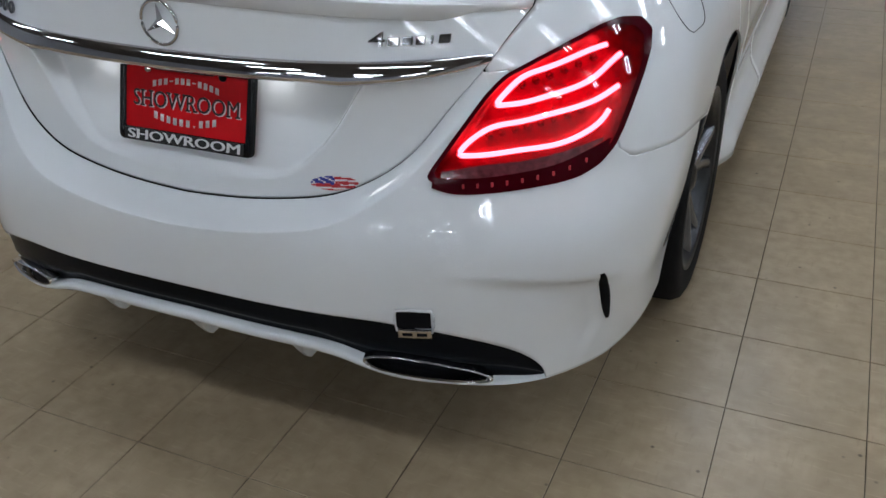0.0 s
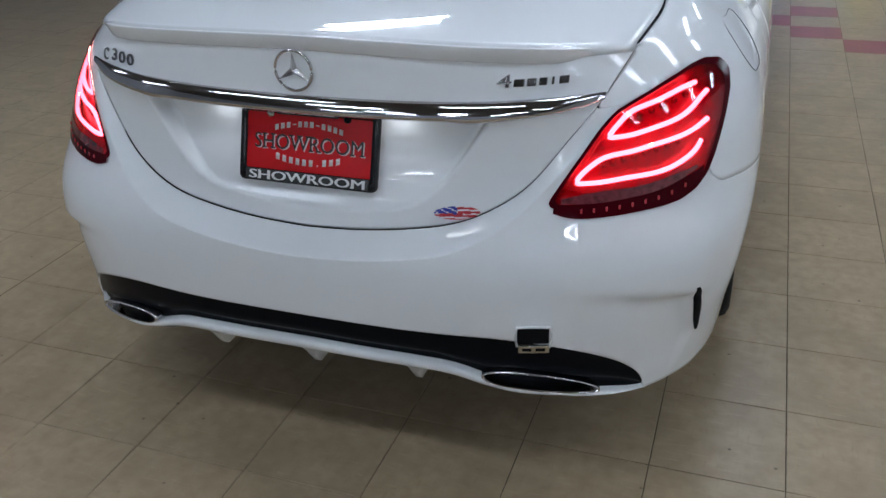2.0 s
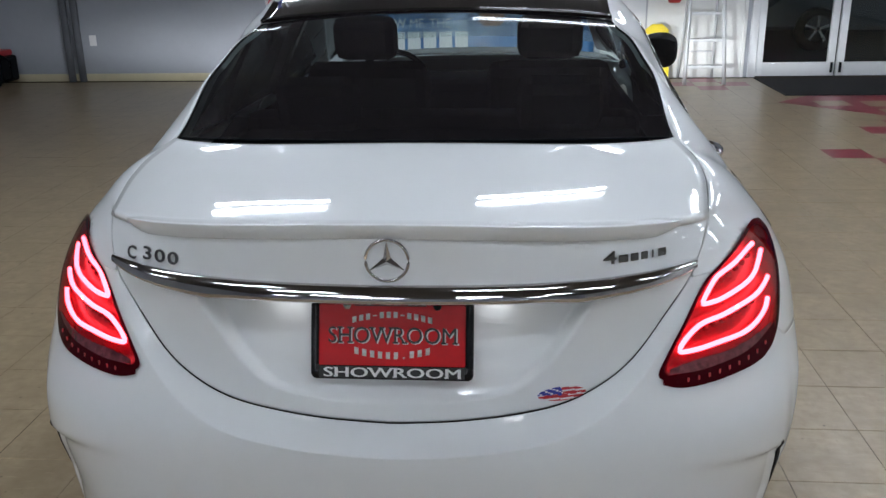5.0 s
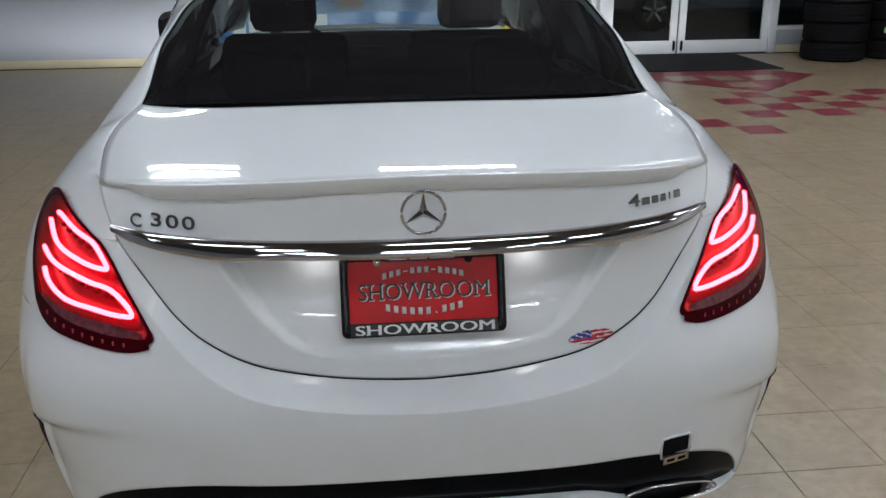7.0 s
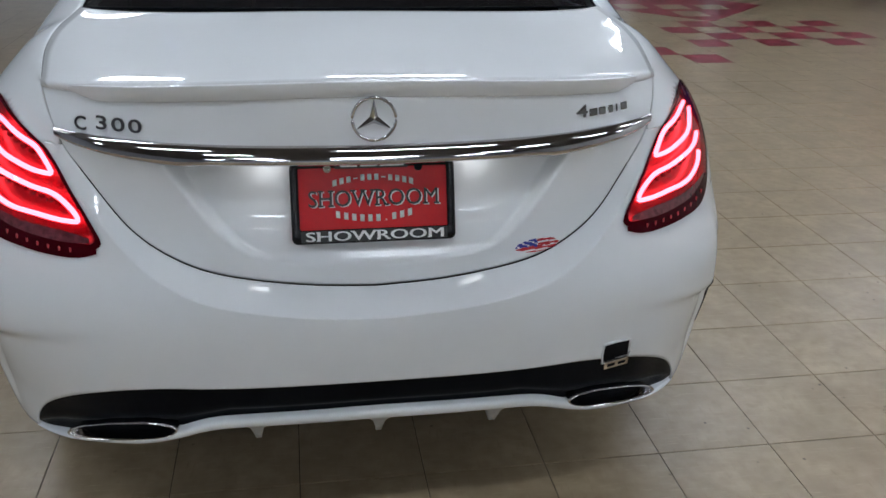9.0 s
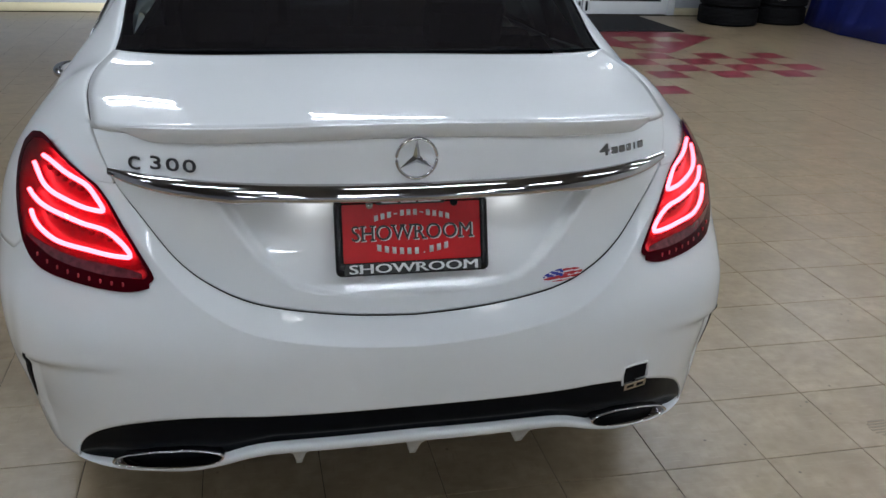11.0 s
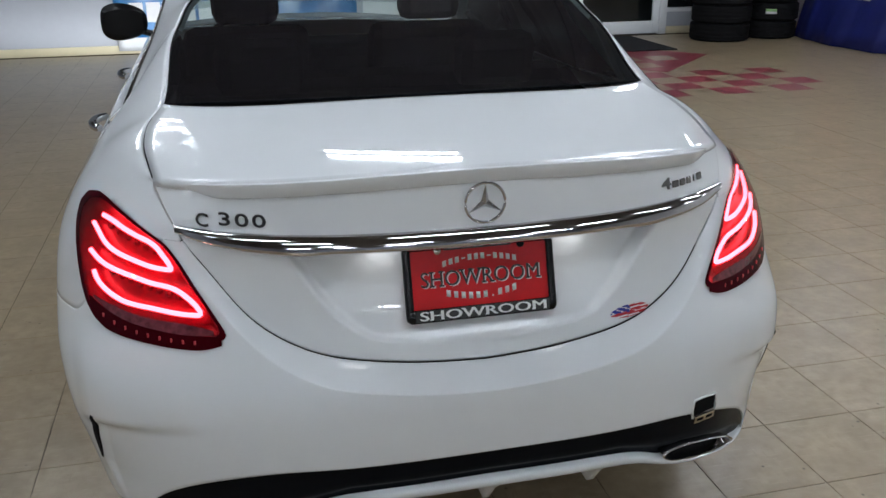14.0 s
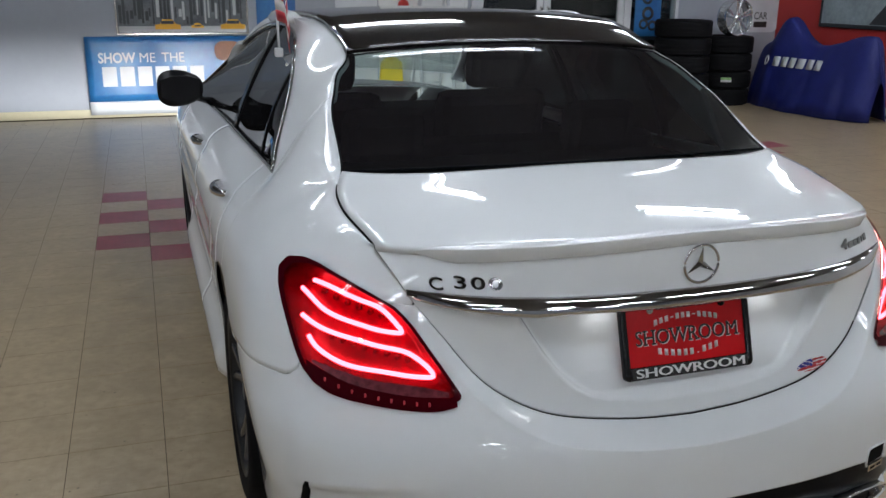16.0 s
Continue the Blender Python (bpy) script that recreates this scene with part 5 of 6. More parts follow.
floor = structure("floor", box_mesh("floor", (WALL_LEFT, WALL_BACK, -0.15), (WALL_RIGHT, WALL_FAR, -0.0025)), GROUT, "floor of square beige and red vinyl tiles with dark joints")
ceiling = structure("ceiling", box_mesh("ceiling", (WALL_LEFT, WALL_BACK, ROOM_HEIGHT), (WALL_RIGHT, WALL_FAR, ROOM_HEIGHT + 0.2)), CEILING, "pale boarded ceiling")
structure("wall_left", box_mesh("wall_left", (WALL_LEFT - 0.2, WALL_BACK, 0), (WALL_LEFT, WALL_FAR, ROOM_HEIGHT)), WALL_PAINT, "grey painted side wall")
structure("wall_right_red", box_mesh("wall_right_red", (WALL_RIGHT, 6.62, 0), (WALL_RIGHT + 0.2, WALL_FAR, ROOM_HEIGHT)), RED_WALL, "red painted side wall")
structure("wall_right_white", box_mesh("wall_right_white", (WALL_RIGHT, WALL_BACK, 0), (WALL_RIGHT + 0.2, 6.62, ROOM_HEIGHT)), WHITE_WALL, "white painted side wall")
structure("wall_back", box_mesh("wall_back", (WALL_LEFT - 0.2, WALL_BACK - 0.2, 0), (WALL_RIGHT + 0.2, WALL_BACK, ROOM_HEIGHT)), WALL_PAINT, "plain grey wall behind")
DOOR_L, DOOR_R, DOOR_H, BAY_R = 2.25, 4.55, 2.2, 5.30
structure("wall_far", join_meshes("wall_far", [box_mesh("a", (WALL_LEFT - 0.2, WALL_FAR, 0), (DOOR_L, WALL_FAR + 0.2, ROOM_HEIGHT)),
          box_mesh("b", (DOOR_L, WALL_FAR, DOOR_H), (DOOR_R, WALL_FAR + 0.2, ROOM_HEIGHT)), box_mesh("c", (BAY_R, WALL_FAR, 0), (WALL_RIGHT + 0.2, WALL_FAR + 0.2, ROOM_HEIGHT)), box_mesh("d", (DOOR_R, WALL_FAR, 0), (BAY_R, WALL_FAR + 0.2, 0.28)), box_mesh("e", (DOOR_R, WALL_FAR, DOOR_H), (BAY_R, WALL_FAR + 0.2, ROOM_HEIGHT))]), WALL_PAINT, "grey painted wall with a glass doorway")

# fluorescent strips in rows on the ceiling
def fixture(at):
    ob = thing("ceiling_light", "white fluorescent ceiling light with two bare tubes", "ceiling light", at, group="ceiling lights")
    tray = [(-0.12, 0.0), (-0.12, -0.018), (-0.045, -0.055), (0.045, -0.055), (0.12, -0.018), (0.12, 0.0)]
    part("housing", moved(prism("housing", tray, 1.26, "x", 0.002), pose(-0.63, 0, 0)), ALU, ob)
    for y in (-0.085, 0.085):
        part("tube", tube_mesh("tube", [(-0.60, y, -0.075), (0, y, -0.075), (0.60, y, -0.075)], 0.019, 10), TUBE, ob)
        for x in (-0.612, 0.612):
            part("lamp_holder", box_mesh("lamp_holder", (x - 0.012, y - 0.018, -0.096), (x + 0.012, y + 0.018, -0.03), 0.003), ALU, ob)
    return ob


LIGHT_U, LIGHT_V = (-5.2, -2.6, -0.1, 2.7, 5.4), (-10.4, -7.4, -4.4, -1.7, 0.4, 2.4, 4.4, 6.4)
first = fixture(ROOM @ pose(LIGHT_U[0], LIGHT_V[0], ROOM_HEIGHT))
for u in LIGHT_U:
    for v in LIGHT_V:
        if (u, v) != (LIGHT_U[0], LIGHT_V[0]) and not (v < -4 and abs(u) > 5) and not (v == -4.4 and u == -0.1) and not (u < -5 and v > 1) and not (v > 6 and u < 2):
            copy_thing(first, ROOM @ pose(u, v, ROOM_HEIGHT))

# red cells of the floor pattern
RED = {(2, 13), (1, 14), (0, 15), (1, 16), (-7, 16), (-6, 15), (-7, 14), (-6, 13), (-7, 12), (-6, 11), (6, 16), (7, 15), (8, 17), (10, 17), (12, 17), (9, 18), (11, 18), (13, 18), (8, 19), (10, 19), (12, 19), (9, 20), (11, 20), (13, 20),
       (4, 28), (5, 27), (5, 29), (6, 28)}


def tile_mesh(name, mat):
    h, b, j = TILE / 2, 0.0012, 0.0011
    v, f = [], []
    for r, z in ((h - j, -0.0025), (h - j, -0.0008), (h - j - b, 0.0)):
        v += [(-r, -r, z), (r, -r, z), (r, r, z), (-r, r, z)]
    for k in (0, 4):
        f += [(k + i, k + (i + 1) % 4, k + 4 + (i + 1) % 4, k + 4 + i) for i in range(4)]
    f.append((8, 9, 10, 11))
    me = mesh_of(name, v, f, False)
    me.materials.append(mat)
    return me


tile_plain, tile_red = tile_mesh("tile", VCT), tile_mesh("tile", VCT_RED)
far_v, far_f, red_v, red_f = [], [], [], []
for n in range(math.ceil(WALL_LEFT / TILE), int(WALL_RIGHT / TILE)):
    for m in range(math.ceil(WALL_BACK / TILE), int(WALL_FAR / TILE)):
        c = ((n + 0.5) * TILE, (m + 0.5) * TILE)
        if -7 <= n <= 9 and -4 <= m <= 12:
            ob = new("tile", tile_red if (n, m) in RED else tile_plain)
            ob.parent = floor
            ob.matrix_basis = pose(*c, 0)
        else:
            vs, fs = (red_v, red_f) if (n, m) in RED else (far_v, far_f)
            k, r = len(vs), TILE / 2 - 0.0007
            vs += [(c[0] - r, c[1] - r, 0), (c[0] + r, c[1] - r, 0), (c[0] + r, c[1] + r, 0), (c[0] - r, c[1] + r, 0)]
            fs.append((k, k + 1, k + 2, k + 3))
tagged(part("far_tiles", mesh_of("far_tiles", far_v, far_f, False), VCT, floor), kind="stuff")
tagged(part("far_red_tiles", mesh_of("far_red_tiles", red_v, red_f, False), VCT_RED, floor, "far red tiles"), kind="stuff")


# the red diamond before the doorway, cut across the tiles, with four pale squares let into it
DIAMOND, REACH = (10.25 * TILE, 24.25 * TILE), 3.3 * TILE
part("red_inlay", prism("red_inlay", [(DIAMOND[0], DIAMOND[1] - REACH), (DIAMOND[0] + REACH, DIAMOND[1]), (DIAMOND[0], DIAMOND[1] + REACH), (DIAMOND[0] - REACH, DIAMOND[1])], 0.001, "z"), VCT_RED, floor, "red tiles laid as a diamond")
for u, v in ((8.60, 24.0), (10.05, 23.85), (11.45, 23.8), (10.10, 22.40)):
    part("pale_inlay", moved(prism("pale_inlay", [(-0.5 * TILE, -0.5 * TILE), (0.5 * TILE, -0.5 * TILE), (0.5 * TILE, 0.5 * TILE), (-0.5 * TILE, 0.5 * TILE)], 0.001, "z"), pose(u * TILE, v * TILE, 0.0008)), VCT, floor)


# ---------------------------------------------------------------- far wall: baseboard, doorway
structure("baseboard", join_meshes("baseboard", [box_mesh("a", (WALL_LEFT, WALL_FAR - 0.014, 0), (1.0, WALL_FAR, 0.095), 0.004), box_mesh("b", (4.56, WALL_FAR - 0.014, 0), (WALL_RIGHT, WALL_FAR, 0.095), 0.004),
          box_mesh("c", (WALL_RIGHT - 0.014, 6.9, 0), (WALL_RIGHT, WALL_FAR, 0.095), 0.004), box_mesh("d", (WALL_LEFT, WALL_BACK, 0), (WALL_LEFT + 0.014, WALL_FAR, 0.095), 0.004)]), BASEBOARD, "cream baseboard along the wall")
structure("trim", box_mesh("trim", (WALL_RIGHT - 0.10, 6.55, 0), (WALL_RIGHT, 6.72, 2.2), 0.006), RED_WALL, "red painted door frame")

door = structure("door_1", None, None, "white aluminium double glass door")
WF = WALL_FAR
for x0, x1 in ((DOOR_L, DOOR_L + 0.09), (DOOR_R - 0.10, DOOR_R)):
    part("door_frame", box_mesh("door_frame", (x0, WF - 0.03, 0), (x1, WF + 0.12, DOOR_H), 0.004), ALU, door)
part("door_frame", box_mesh("door_frame", (DOOR_L, WF - 0.03, DOOR_H - 0.09), (DOOR_R, WF + 0.12, DOOR_H), 0.004), ALU, door)
MID = 3.27
for x0, x1 in ((DOOR_L + 0.09, MID - 0.012), (MID + 0.012, DOOR_R - 0.10)):
    leaf = part("door_leaf", join_meshes("door_leaf", [box_mesh("a", (x0, WF, 0.01), (x0 + 0.085, WF + 0.045, DOOR_H - 0.09), 0.003), box_mesh("b", (x1 - 0.085, WF, 0.01), (x1, WF + 0.045, DOOR_H - 0.09), 0.003),
                box_mesh("c", (x0 + 0.085, WF, 0.01), (x1 - 0.085, WF + 0.045, 0.17), 0.003), box_mesh("d", (x0 + 0.085, WF, DOOR_H - 0.20), (x1 - 0.085, WF + 0.045, DOOR_H - 0.09), 0.003)]), ALU, door)
    part("pane", sheet("pane", np.array([[(x, WF + 0.022, z) for x in (x0 + 0.085, x1 - 0.085)] for z in (0.17, DOOR_H - 0.20)])), CLEAR_GLASS, leaf)
for x in (MID - 0.05, MID + 0.05):
    part("door_stop", box_mesh("door_stop", (x - 0.012, WF - 0.03, 0.05), (x + 0.012, WF, 0.17), 0.004), BLACK_PLASTIC, door)
    part("pull_handle", tube_mesh("pull_handle", [(x, WF, 0.95), (x, WF - 0.05, 0.97), (x, WF - 0.05, 1.22), (x, WF, 1.24)], 0.012, 8), STEEL, door)

bay = structure("window_1", None, None, "fixed glass bay beside the door over a low wall")
part("window_frame", join_meshes("window_frame", [box_mesh("a", (DOOR_R, WF - 0.01, 0.28), (BAY_R, WF + 0.10, 0.33), 0.004), box_mesh("b", (BAY_R - 0.05, WF - 0.01, 0.33), (BAY_R, WF + 0.10, DOOR_H), 0.004), box_mesh("c", (DOOR_R, WF - 0.01, DOOR_H - 0.06), (BAY_R - 0.05, WF + 0.10, DOOR_H), 0.004)]), ALU, bay)
part("pane", sheet("pane", np.array([[(x, WF + 0.04, z) for x in (DOOR_R, BAY_R - 0.05)] for z in (0.33, DOOR_H - 0.06)])), CLEAR_GLASS, bay)

ASPHALT = material("night_asphalt", (0.035, 0.035, 0.04), 0.85, vary=0.25, scale=5, bump=0.3, bump_scale=200)
structure("ground", box_mesh("ground", (-30, WF + 0.2, -0.2), (30, 60, -0.03)), ASPHALT, "dark asphalt outside the door")

DARK_PAINT = material("dark_car_paint", (0.03, 0.035, 0.045), 0.3, coat=1.0)


def parked_car(at, mat, label):
    ob = thing("parked_car", label, "car", at, group="cars parked outside")
    side = [(-2.2, 0.30), (-2.25, 0.62), (-1.9, 0.86), (-1.25, 0.95), (-0.6, 1.40), (0.75, 1.45), (1.45, 1.05), (2.15, 0.92), (2.25, 0.55), (2.2, 0.28)]
    me = prism("body", side, 1.75, "y", 0.06)
    part("body", moved(me, pose(0, -0.875, 0)), mat, ob)
    part("side_window", moved(prism("side_window", [(-1.05, 0.98), (-0.52, 1.34), (0.70, 1.38), (1.25, 1.03)], 0.02, "y"), pose(0, -0.885, 0)), ROOF_GLASS, ob)
    for x in (-1.4, 1.4):
        wh = part("wheel", moved(lathe("wheel", [(0.20, -0.10), (0.30, -0.10), (0.33, -0.05), (0.33, 0.05), (0.30, 0.1), (0.2, 0.1)], 32, "y"), pose(x, -0.82, 0.32)), RUBBER, ob)
        for i in range(5):
            a = 2 * math.pi * i / 5
            part("spoke", moved(box_mesh("spoke", (-0.02, -0.01, 0.03), (0.02, 0.01, 0.2), 0.004), pose(x, -0.915, 0.32) @ pose(0, 0, 0, 0, math.degrees(a), 0)), BRIGHT_ALLOY, wh)
    return ob


parked_car(ROOM @ pose(5.4, 13.2, -0.03), DARK_PAINT, "dark car parked outside in the night")
parked_car(ROOM @ pose(0.6, 13.0, -0.03), DARK_PAINT, "dark car parked outside in the night")

mat = thing("door_mat", "black rubber door mat before the glass door", "mat", ROOM, me=box_mesh("door_mat", (2.30, 7.80, 0.0), (3.98, 9.08, 0.012), 0.004), mat=MAT_BLACK)

# ---------------------------------------------------------------- banner and posters
BANNER_BLUE = material("banner_blue", (0.028, 0.155, 0.34), 0.28, vary=0.35, scale=1.6, second=(0.008, 0.07, 0.24))
BANNER_WHITE = material("banner_white", (0.58, 0.60, 0.62), 0.4, vary=0.08, scale=6)
BROWN = material("poster_brown", (0.25, 0.10, 0.05), 0.5, vary=0.3, scale=12)


def rippled(u0, u1, z0, z1, v, amp, n=40, m=10):
    return np.array([[(u, v + amp * (math.sin(u * 7 + z * 3) + 0.6 * math.sin(u * 13 - z * 9)), z) for u in np.linspace(u0, u1, n)] for z in np.linspace(z0, z1, m)])


banner = thing("wall_banner", "blue vinyl banner with white capitals hung low on a wall", "banner", ROOM)
part("banner_sheet", sheet("banner_sheet", rippled(-2.36, 0.42, 0.185, 0.91, WF - 0.045, 0.006), 0.002), BANNER_BLUE, banner)
part("banner_hem", sheet("banner_hem", rippled(-2.36, 0.42, 0.035, 0.185, WF - 0.045, 0.006, m=4), 0.002), BANNER_WHITE, banner, "white lower strip")
lettering("banner_word", moved(fitted("banner_word", "SHOW", 0.40, 0.12, 0.002, 0.025), pose(-2.03, WF - 0.058, 0.675)), BANNER_WHITE, banner)
lettering("banner_word", moved(fitted("banner_word", "ME", 0.17, 0.105, 0.002), pose(-1.70, WF - 0.058, 0.675)), BANNER_WHITE, banner)
lettering("banner_word", moved(fitted("banner_word", "THE", 0.25, 0.105, 0.002), pose(-1.42, WF - 0.058, 0.675)), BANNER_WHITE, banner)
for i in range(6):
    part("banner_bar", box_mesh("banner_bar", (-2.20 + 0.192 * i, WF - 0.060, 0.355), (-2.045 + 0.192 * i, WF - 0.056, 0.575), 0.0015), BANNER_WHITE, banner, "white bar in place of a name")
part("banner_patch", moved(prism("banner_patch", rounded(0.30, 0.22, 0.09), 0.003), pose(-0.80, WF - 0.059, 0.74)), BROWN, banner, "brown patch")
panel = thing("wall_poster", "pale printed poster on the wall beside a banner", "poster", ROOM, me=box_mesh("wall_poster", (0.50, WF - 0.02, 0.10), (1.02, WF, 1.55), 0.003), mat=BANNER_WHITE)

city = thing("framed_poster", "framed grey city street poster with yellow cars", "poster", ROOM)
CITY = material("city_print", (0.16, 0.17, 0.18), 0.25, vary=0.5, scale=5)
CITY_DARK = material("city_dark", (0.03, 0.033, 0.036), 0.3)
CITY_PALE = material("city_pale", (0.42, 0.43, 0.43), 0.3)
YELLOW = material("yellow_print", (0.75, 0.38, 0.02), 0.35)
part("print", box_mesh("print", (-1.99, WF - 0.02, 0.945), (-0.56, WF - 0.004, 1.80)), CITY, city)
for a, b, c, d in ((-2.01, -0.54, 0.925, 0.945), (-2.01, -0.54, 1.80, 1.82), (-2.01, -1.99, 0.945, 1.80), (-0.56, -0.54, 0.945, 1.80)):
    part("frame", box_mesh("frame", (a, WF - 0.03, c), (b, WF, d), 0.003), STEEL, city)
random.seed(7)
for i in range(34):
    u = -1.97 + 1.38 * i / 34
    h = random.uniform(0.05, 0.5)
    z0 = random.uniform(1.03, 1.2)
    part("print_shape", box_mesh("print_shape", (u, WF - 0.0225, z0), (u + random.uniform(0.015, 0.04), WF - 0.02, min(z0 + h, 1.78))), random.choice((CITY_DARK, CITY_PALE, CITY_DARK)), city)
part("print_shape", box_mesh("print_shape", (-1.98, WF - 0.0218, 0.95), (-0.57, WF - 0.02, 1.02)), CITY_PALE, city)
for u in (-1.45, -0.72, -1.12):
    w = 0.14 if u != -1.12 else 0.07
    k = w / 0.14
    part("print_car", moved(prism("print_car", [(-w, 0.0), (-w, 0.05 * k), (-w * 0.6, 0.06 * k), (-w * 0.4, 0.11 * k), (w * 0.4, 0.11 * k), (w * 0.65, 0.06 * k), (w, 0.05 * k), (w, 0)], 0.002), pose(u, WF - 0.0245, 0.985 + 0.03 * (1 - k))), YELLOW, city)
    part("print_car", box_mesh("print_car", (u - w * 0.5, WF - 0.0262, 0.985 + 0.06 * k), (u + w * 0.5, WF - 0.0247, 0.985 + 0.095 * k)), CITY_DARK, city)
blue_poster = thing("wall_poster", "small blue poster on the grey wall", "poster", ROOM, me=box_mesh("wall_poster", (-0.44, WF - 0.012, 0.95), (0.02, WF, 1.55), 0.002), mat=BANNER_BLUE)
bike_poster = thing("wall_poster", "blue poster with dark machine shapes on the grey wall", "poster", ROOM)
part("sheet", box_mesh("sheet", (4.62, WF - 0.012, 0.86), (5.02, WF, 1.75), 0.002), BANNER_BLUE, bike_poster)
for u, z, r in ((4.76, 1.02, 0.07), (4.90, 1.00, 0.07), (4.82, 1.16, 0.09), (4.80, 1.36, 0.08)):
    part("print_shape", moved(lathe("print_shape", [(r * 0.55, -0.002), (r, -0.002), (r, 0.0), (r * 0.55, 0.0), (r * 0.55, -0.002)], 20, "y"), pose(u, WF - 0.0125, z)), CITY_DARK, bike_poster)

# steel column, wall socket, starter pack
col = thing("pipe_pair", "two grey pipes running up the wall", "pipe", ROOM)
for u in (-6.11, -5.97):
    part("pipe", tube_mesh("pipe", [(u, WF - 0.05, 0), (u, WF - 0.05, 1.6), (u, WF - 0.05, ROOM_HEIGHT)], 0.045, 14), material("pipe_grey", (0.14, 0.15, 0.17), 0.5, vary=0.2, scale=6), col)
thing("wall_socket", "white wall socket plate", "socket", ROOM, me=box_mesh("wall_socket", (-5.845, WF - 0.008, 0.44), (-5.755, WF, 0.57), 0.003), mat=WHITE_INK)
pack = thing("starter_pack", "black and red wheeled starter pack on the floor by the wall", "charger", ROOM)
part("case", box_mesh("case", (-7.22, 8.70, 0.05), (-6.74, 9.10, 0.36), 0.03), BLACK_PLASTIC, pack)
part("lid", box_mesh("lid", (-7.20, 8.72, 0.36), (-6.78, 9.08, 0.43), 0.02), RED_INK, pack, "red top")
part("grip", tube_mesh("grip", [(-6.76, 8.78, 0.08), (-6.66, 8.78, 0.10), (-6.66, 8.78, 0.32), (-6.78, 8.78, 0.38)], 0.018, 8), BLACK_PLASTIC, pack)
for u in (-7.12, -6.82):
    part("wheel", moved(lathe("wheel", [(0.001, -0.02), (0.045, -0.02), (0.05, -0.01), (0.05, 0.01), (0.045, 0.02), (0.001, 0.02)], 20, "y"), pose(u, 8.70, 0.05)), RUBBER, pack)

# ---------------------------------------------------------------- by the door: white panel, ladder, wet-floor sign, extinguisher
structure("door_2", join_meshes("door_2", [box_mesh("a", (1.08, WF - 0.02, 0.0), (2.16, WF, 2.05), 0.004), box_mesh("b", (1.04, WF - 0.03, 0), (1.08, WF, 2.1), 0.003), box_mesh("c", (2.16, WF - 0.03, 0), (2.20, WF, 2.1), 0.003)]), WHITE_WALL, "closed white painted door")
ladder = thing("step_ladder", "white aluminium step ladder standing open before a white door", "ladder", ROOM)
for u in (1.41, 1.85):
    sgn = 1 if u > 1.6 else -1
    part("front_rail", tube_mesh("front_rail", [(u, 8.62, 0.0), (u - 0.03 * sgn, 8.76, 0.85), (u - 0.06 * sgn, 8.88, 1.62)], 0.022, 4), ALU, ladder)
    part("rear_rail", tube_mesh("rear_rail", [(u - 0.02 * sgn, 9.20, 0.0), (u - 0.05 * sgn, 9.04, 0.85), (u - 0.07 * sgn, 8.90, 1.60)], 0.016, 4), ALU, ladder)
for i in range(5):
    z = 0.20 + 0.29 * i
    y = 8.62 + 0.187 * z
    part("step", box_mesh("step", (1.42 + 0.035 * z, y - 0.01, z - 0.02), (1.84 - 0.035 * z, y + 0.085, z + 0.012), 0.004), ALU, ladder)
part("top_step", box_mesh("top_step", (1.45, 8.82, 1.60), (1.81, 8.98, 1.64), 0.01), ALU, ladder)
part("rear_brace", tube_mesh("rear_brace", [(1.43, 9.14, 0.32), (1.63, 9.14, 0.32), (1.83, 9.14, 0.32)], 0.010, 6), ALU, ladder)
SIGN = material("wet_floor_yellow", (0.72, 0.55, 0.01), 0.45, vary=0.08, scale=8)
sign = thing("wet_floor_sign", "yellow folding wet-floor sign standing by a white door", "floor sign", ROOM)
for d, tilt in ((-0.10, 9), (0.10, -9)):
    part("board", moved(join_meshes("board", [prism("a", [(-0.15, 0.0), (-0.13, 0.60), (-0.06, 0.66), (0.06, 0.66), (0.13, 0.60), (0.15, 0.0), (0.11, 0.0), (0.10, 0.07), (-0.10, 0.07), (-0.11, 0.0)], 0.012)]), pose(1.12, 8.95 + d, 0.0, -tilt if d < 0 else -tilt, 0, 0)), SIGN, sign)
part("mark", moved(tube_mesh("mark", [(-0.07, 0, 0), (0.07, 0, 0), (0, 0, 0.12)], 0.007, 5, closed=True), pose(1.12, 8.858 + 0.062, 0.40, -9, 0, 0)), BLACK_INK, sign)
ext = thing("fire_extinguisher", "red fire extinguisher hung on the wall", "extinguisher", ROOM)
part("cylinder", moved(lathe("cylinder", [(0.001, 0), (0.06, 0.0), (0.075, 0.02), (0.075, 0.36), (0.06, 0.42), (0.025, 0.45), (0.02, 0.50)], 24, "z"), pose(1.33, WF - 0.11, 0.88)), RED_WALL, ext)
part("valve", box_mesh("valve", (1.30, WF - 0.16, 1.38), (1.36, WF - 0.08, 1.43), 0.01), BLACK_PLASTIC, ext)
part("bracket", box_mesh("bracket", (1.29, WF - 0.05, 1.0), (1.37, WF - 0.02, 1.2), 0.004), BLACK_PLASTIC, ext)


# ---------------------------------------------------------------- tyre stacks
def tyre_profile(r0, r1, w):
    p = [(r0, -w * 0.40), (r0 + 0.01, -w * 0.47), (r0 + 0.05, -w * 0.50), (r1 - 0.03, -w * 0.48), (r1 - 0.008, -w * 0.42)]
    for k in (-0.3, -0.12, 0.12, 0.3):
        p += [(r1, (k - 0.055) * w), (r1 - 0.004, (k - 0.015) * w), (r1 - 0.004, (k + 0.015) * w), (r1, (k + 0.055) * w)]
    p += [(r1 - 0.008, w * 0.42), (r1 - 0.03, w * 0.48), (r0 + 0.05, w * 0.50), (r0 + 0.01, w * 0.47), (r0, w * 0.40)]
    return p


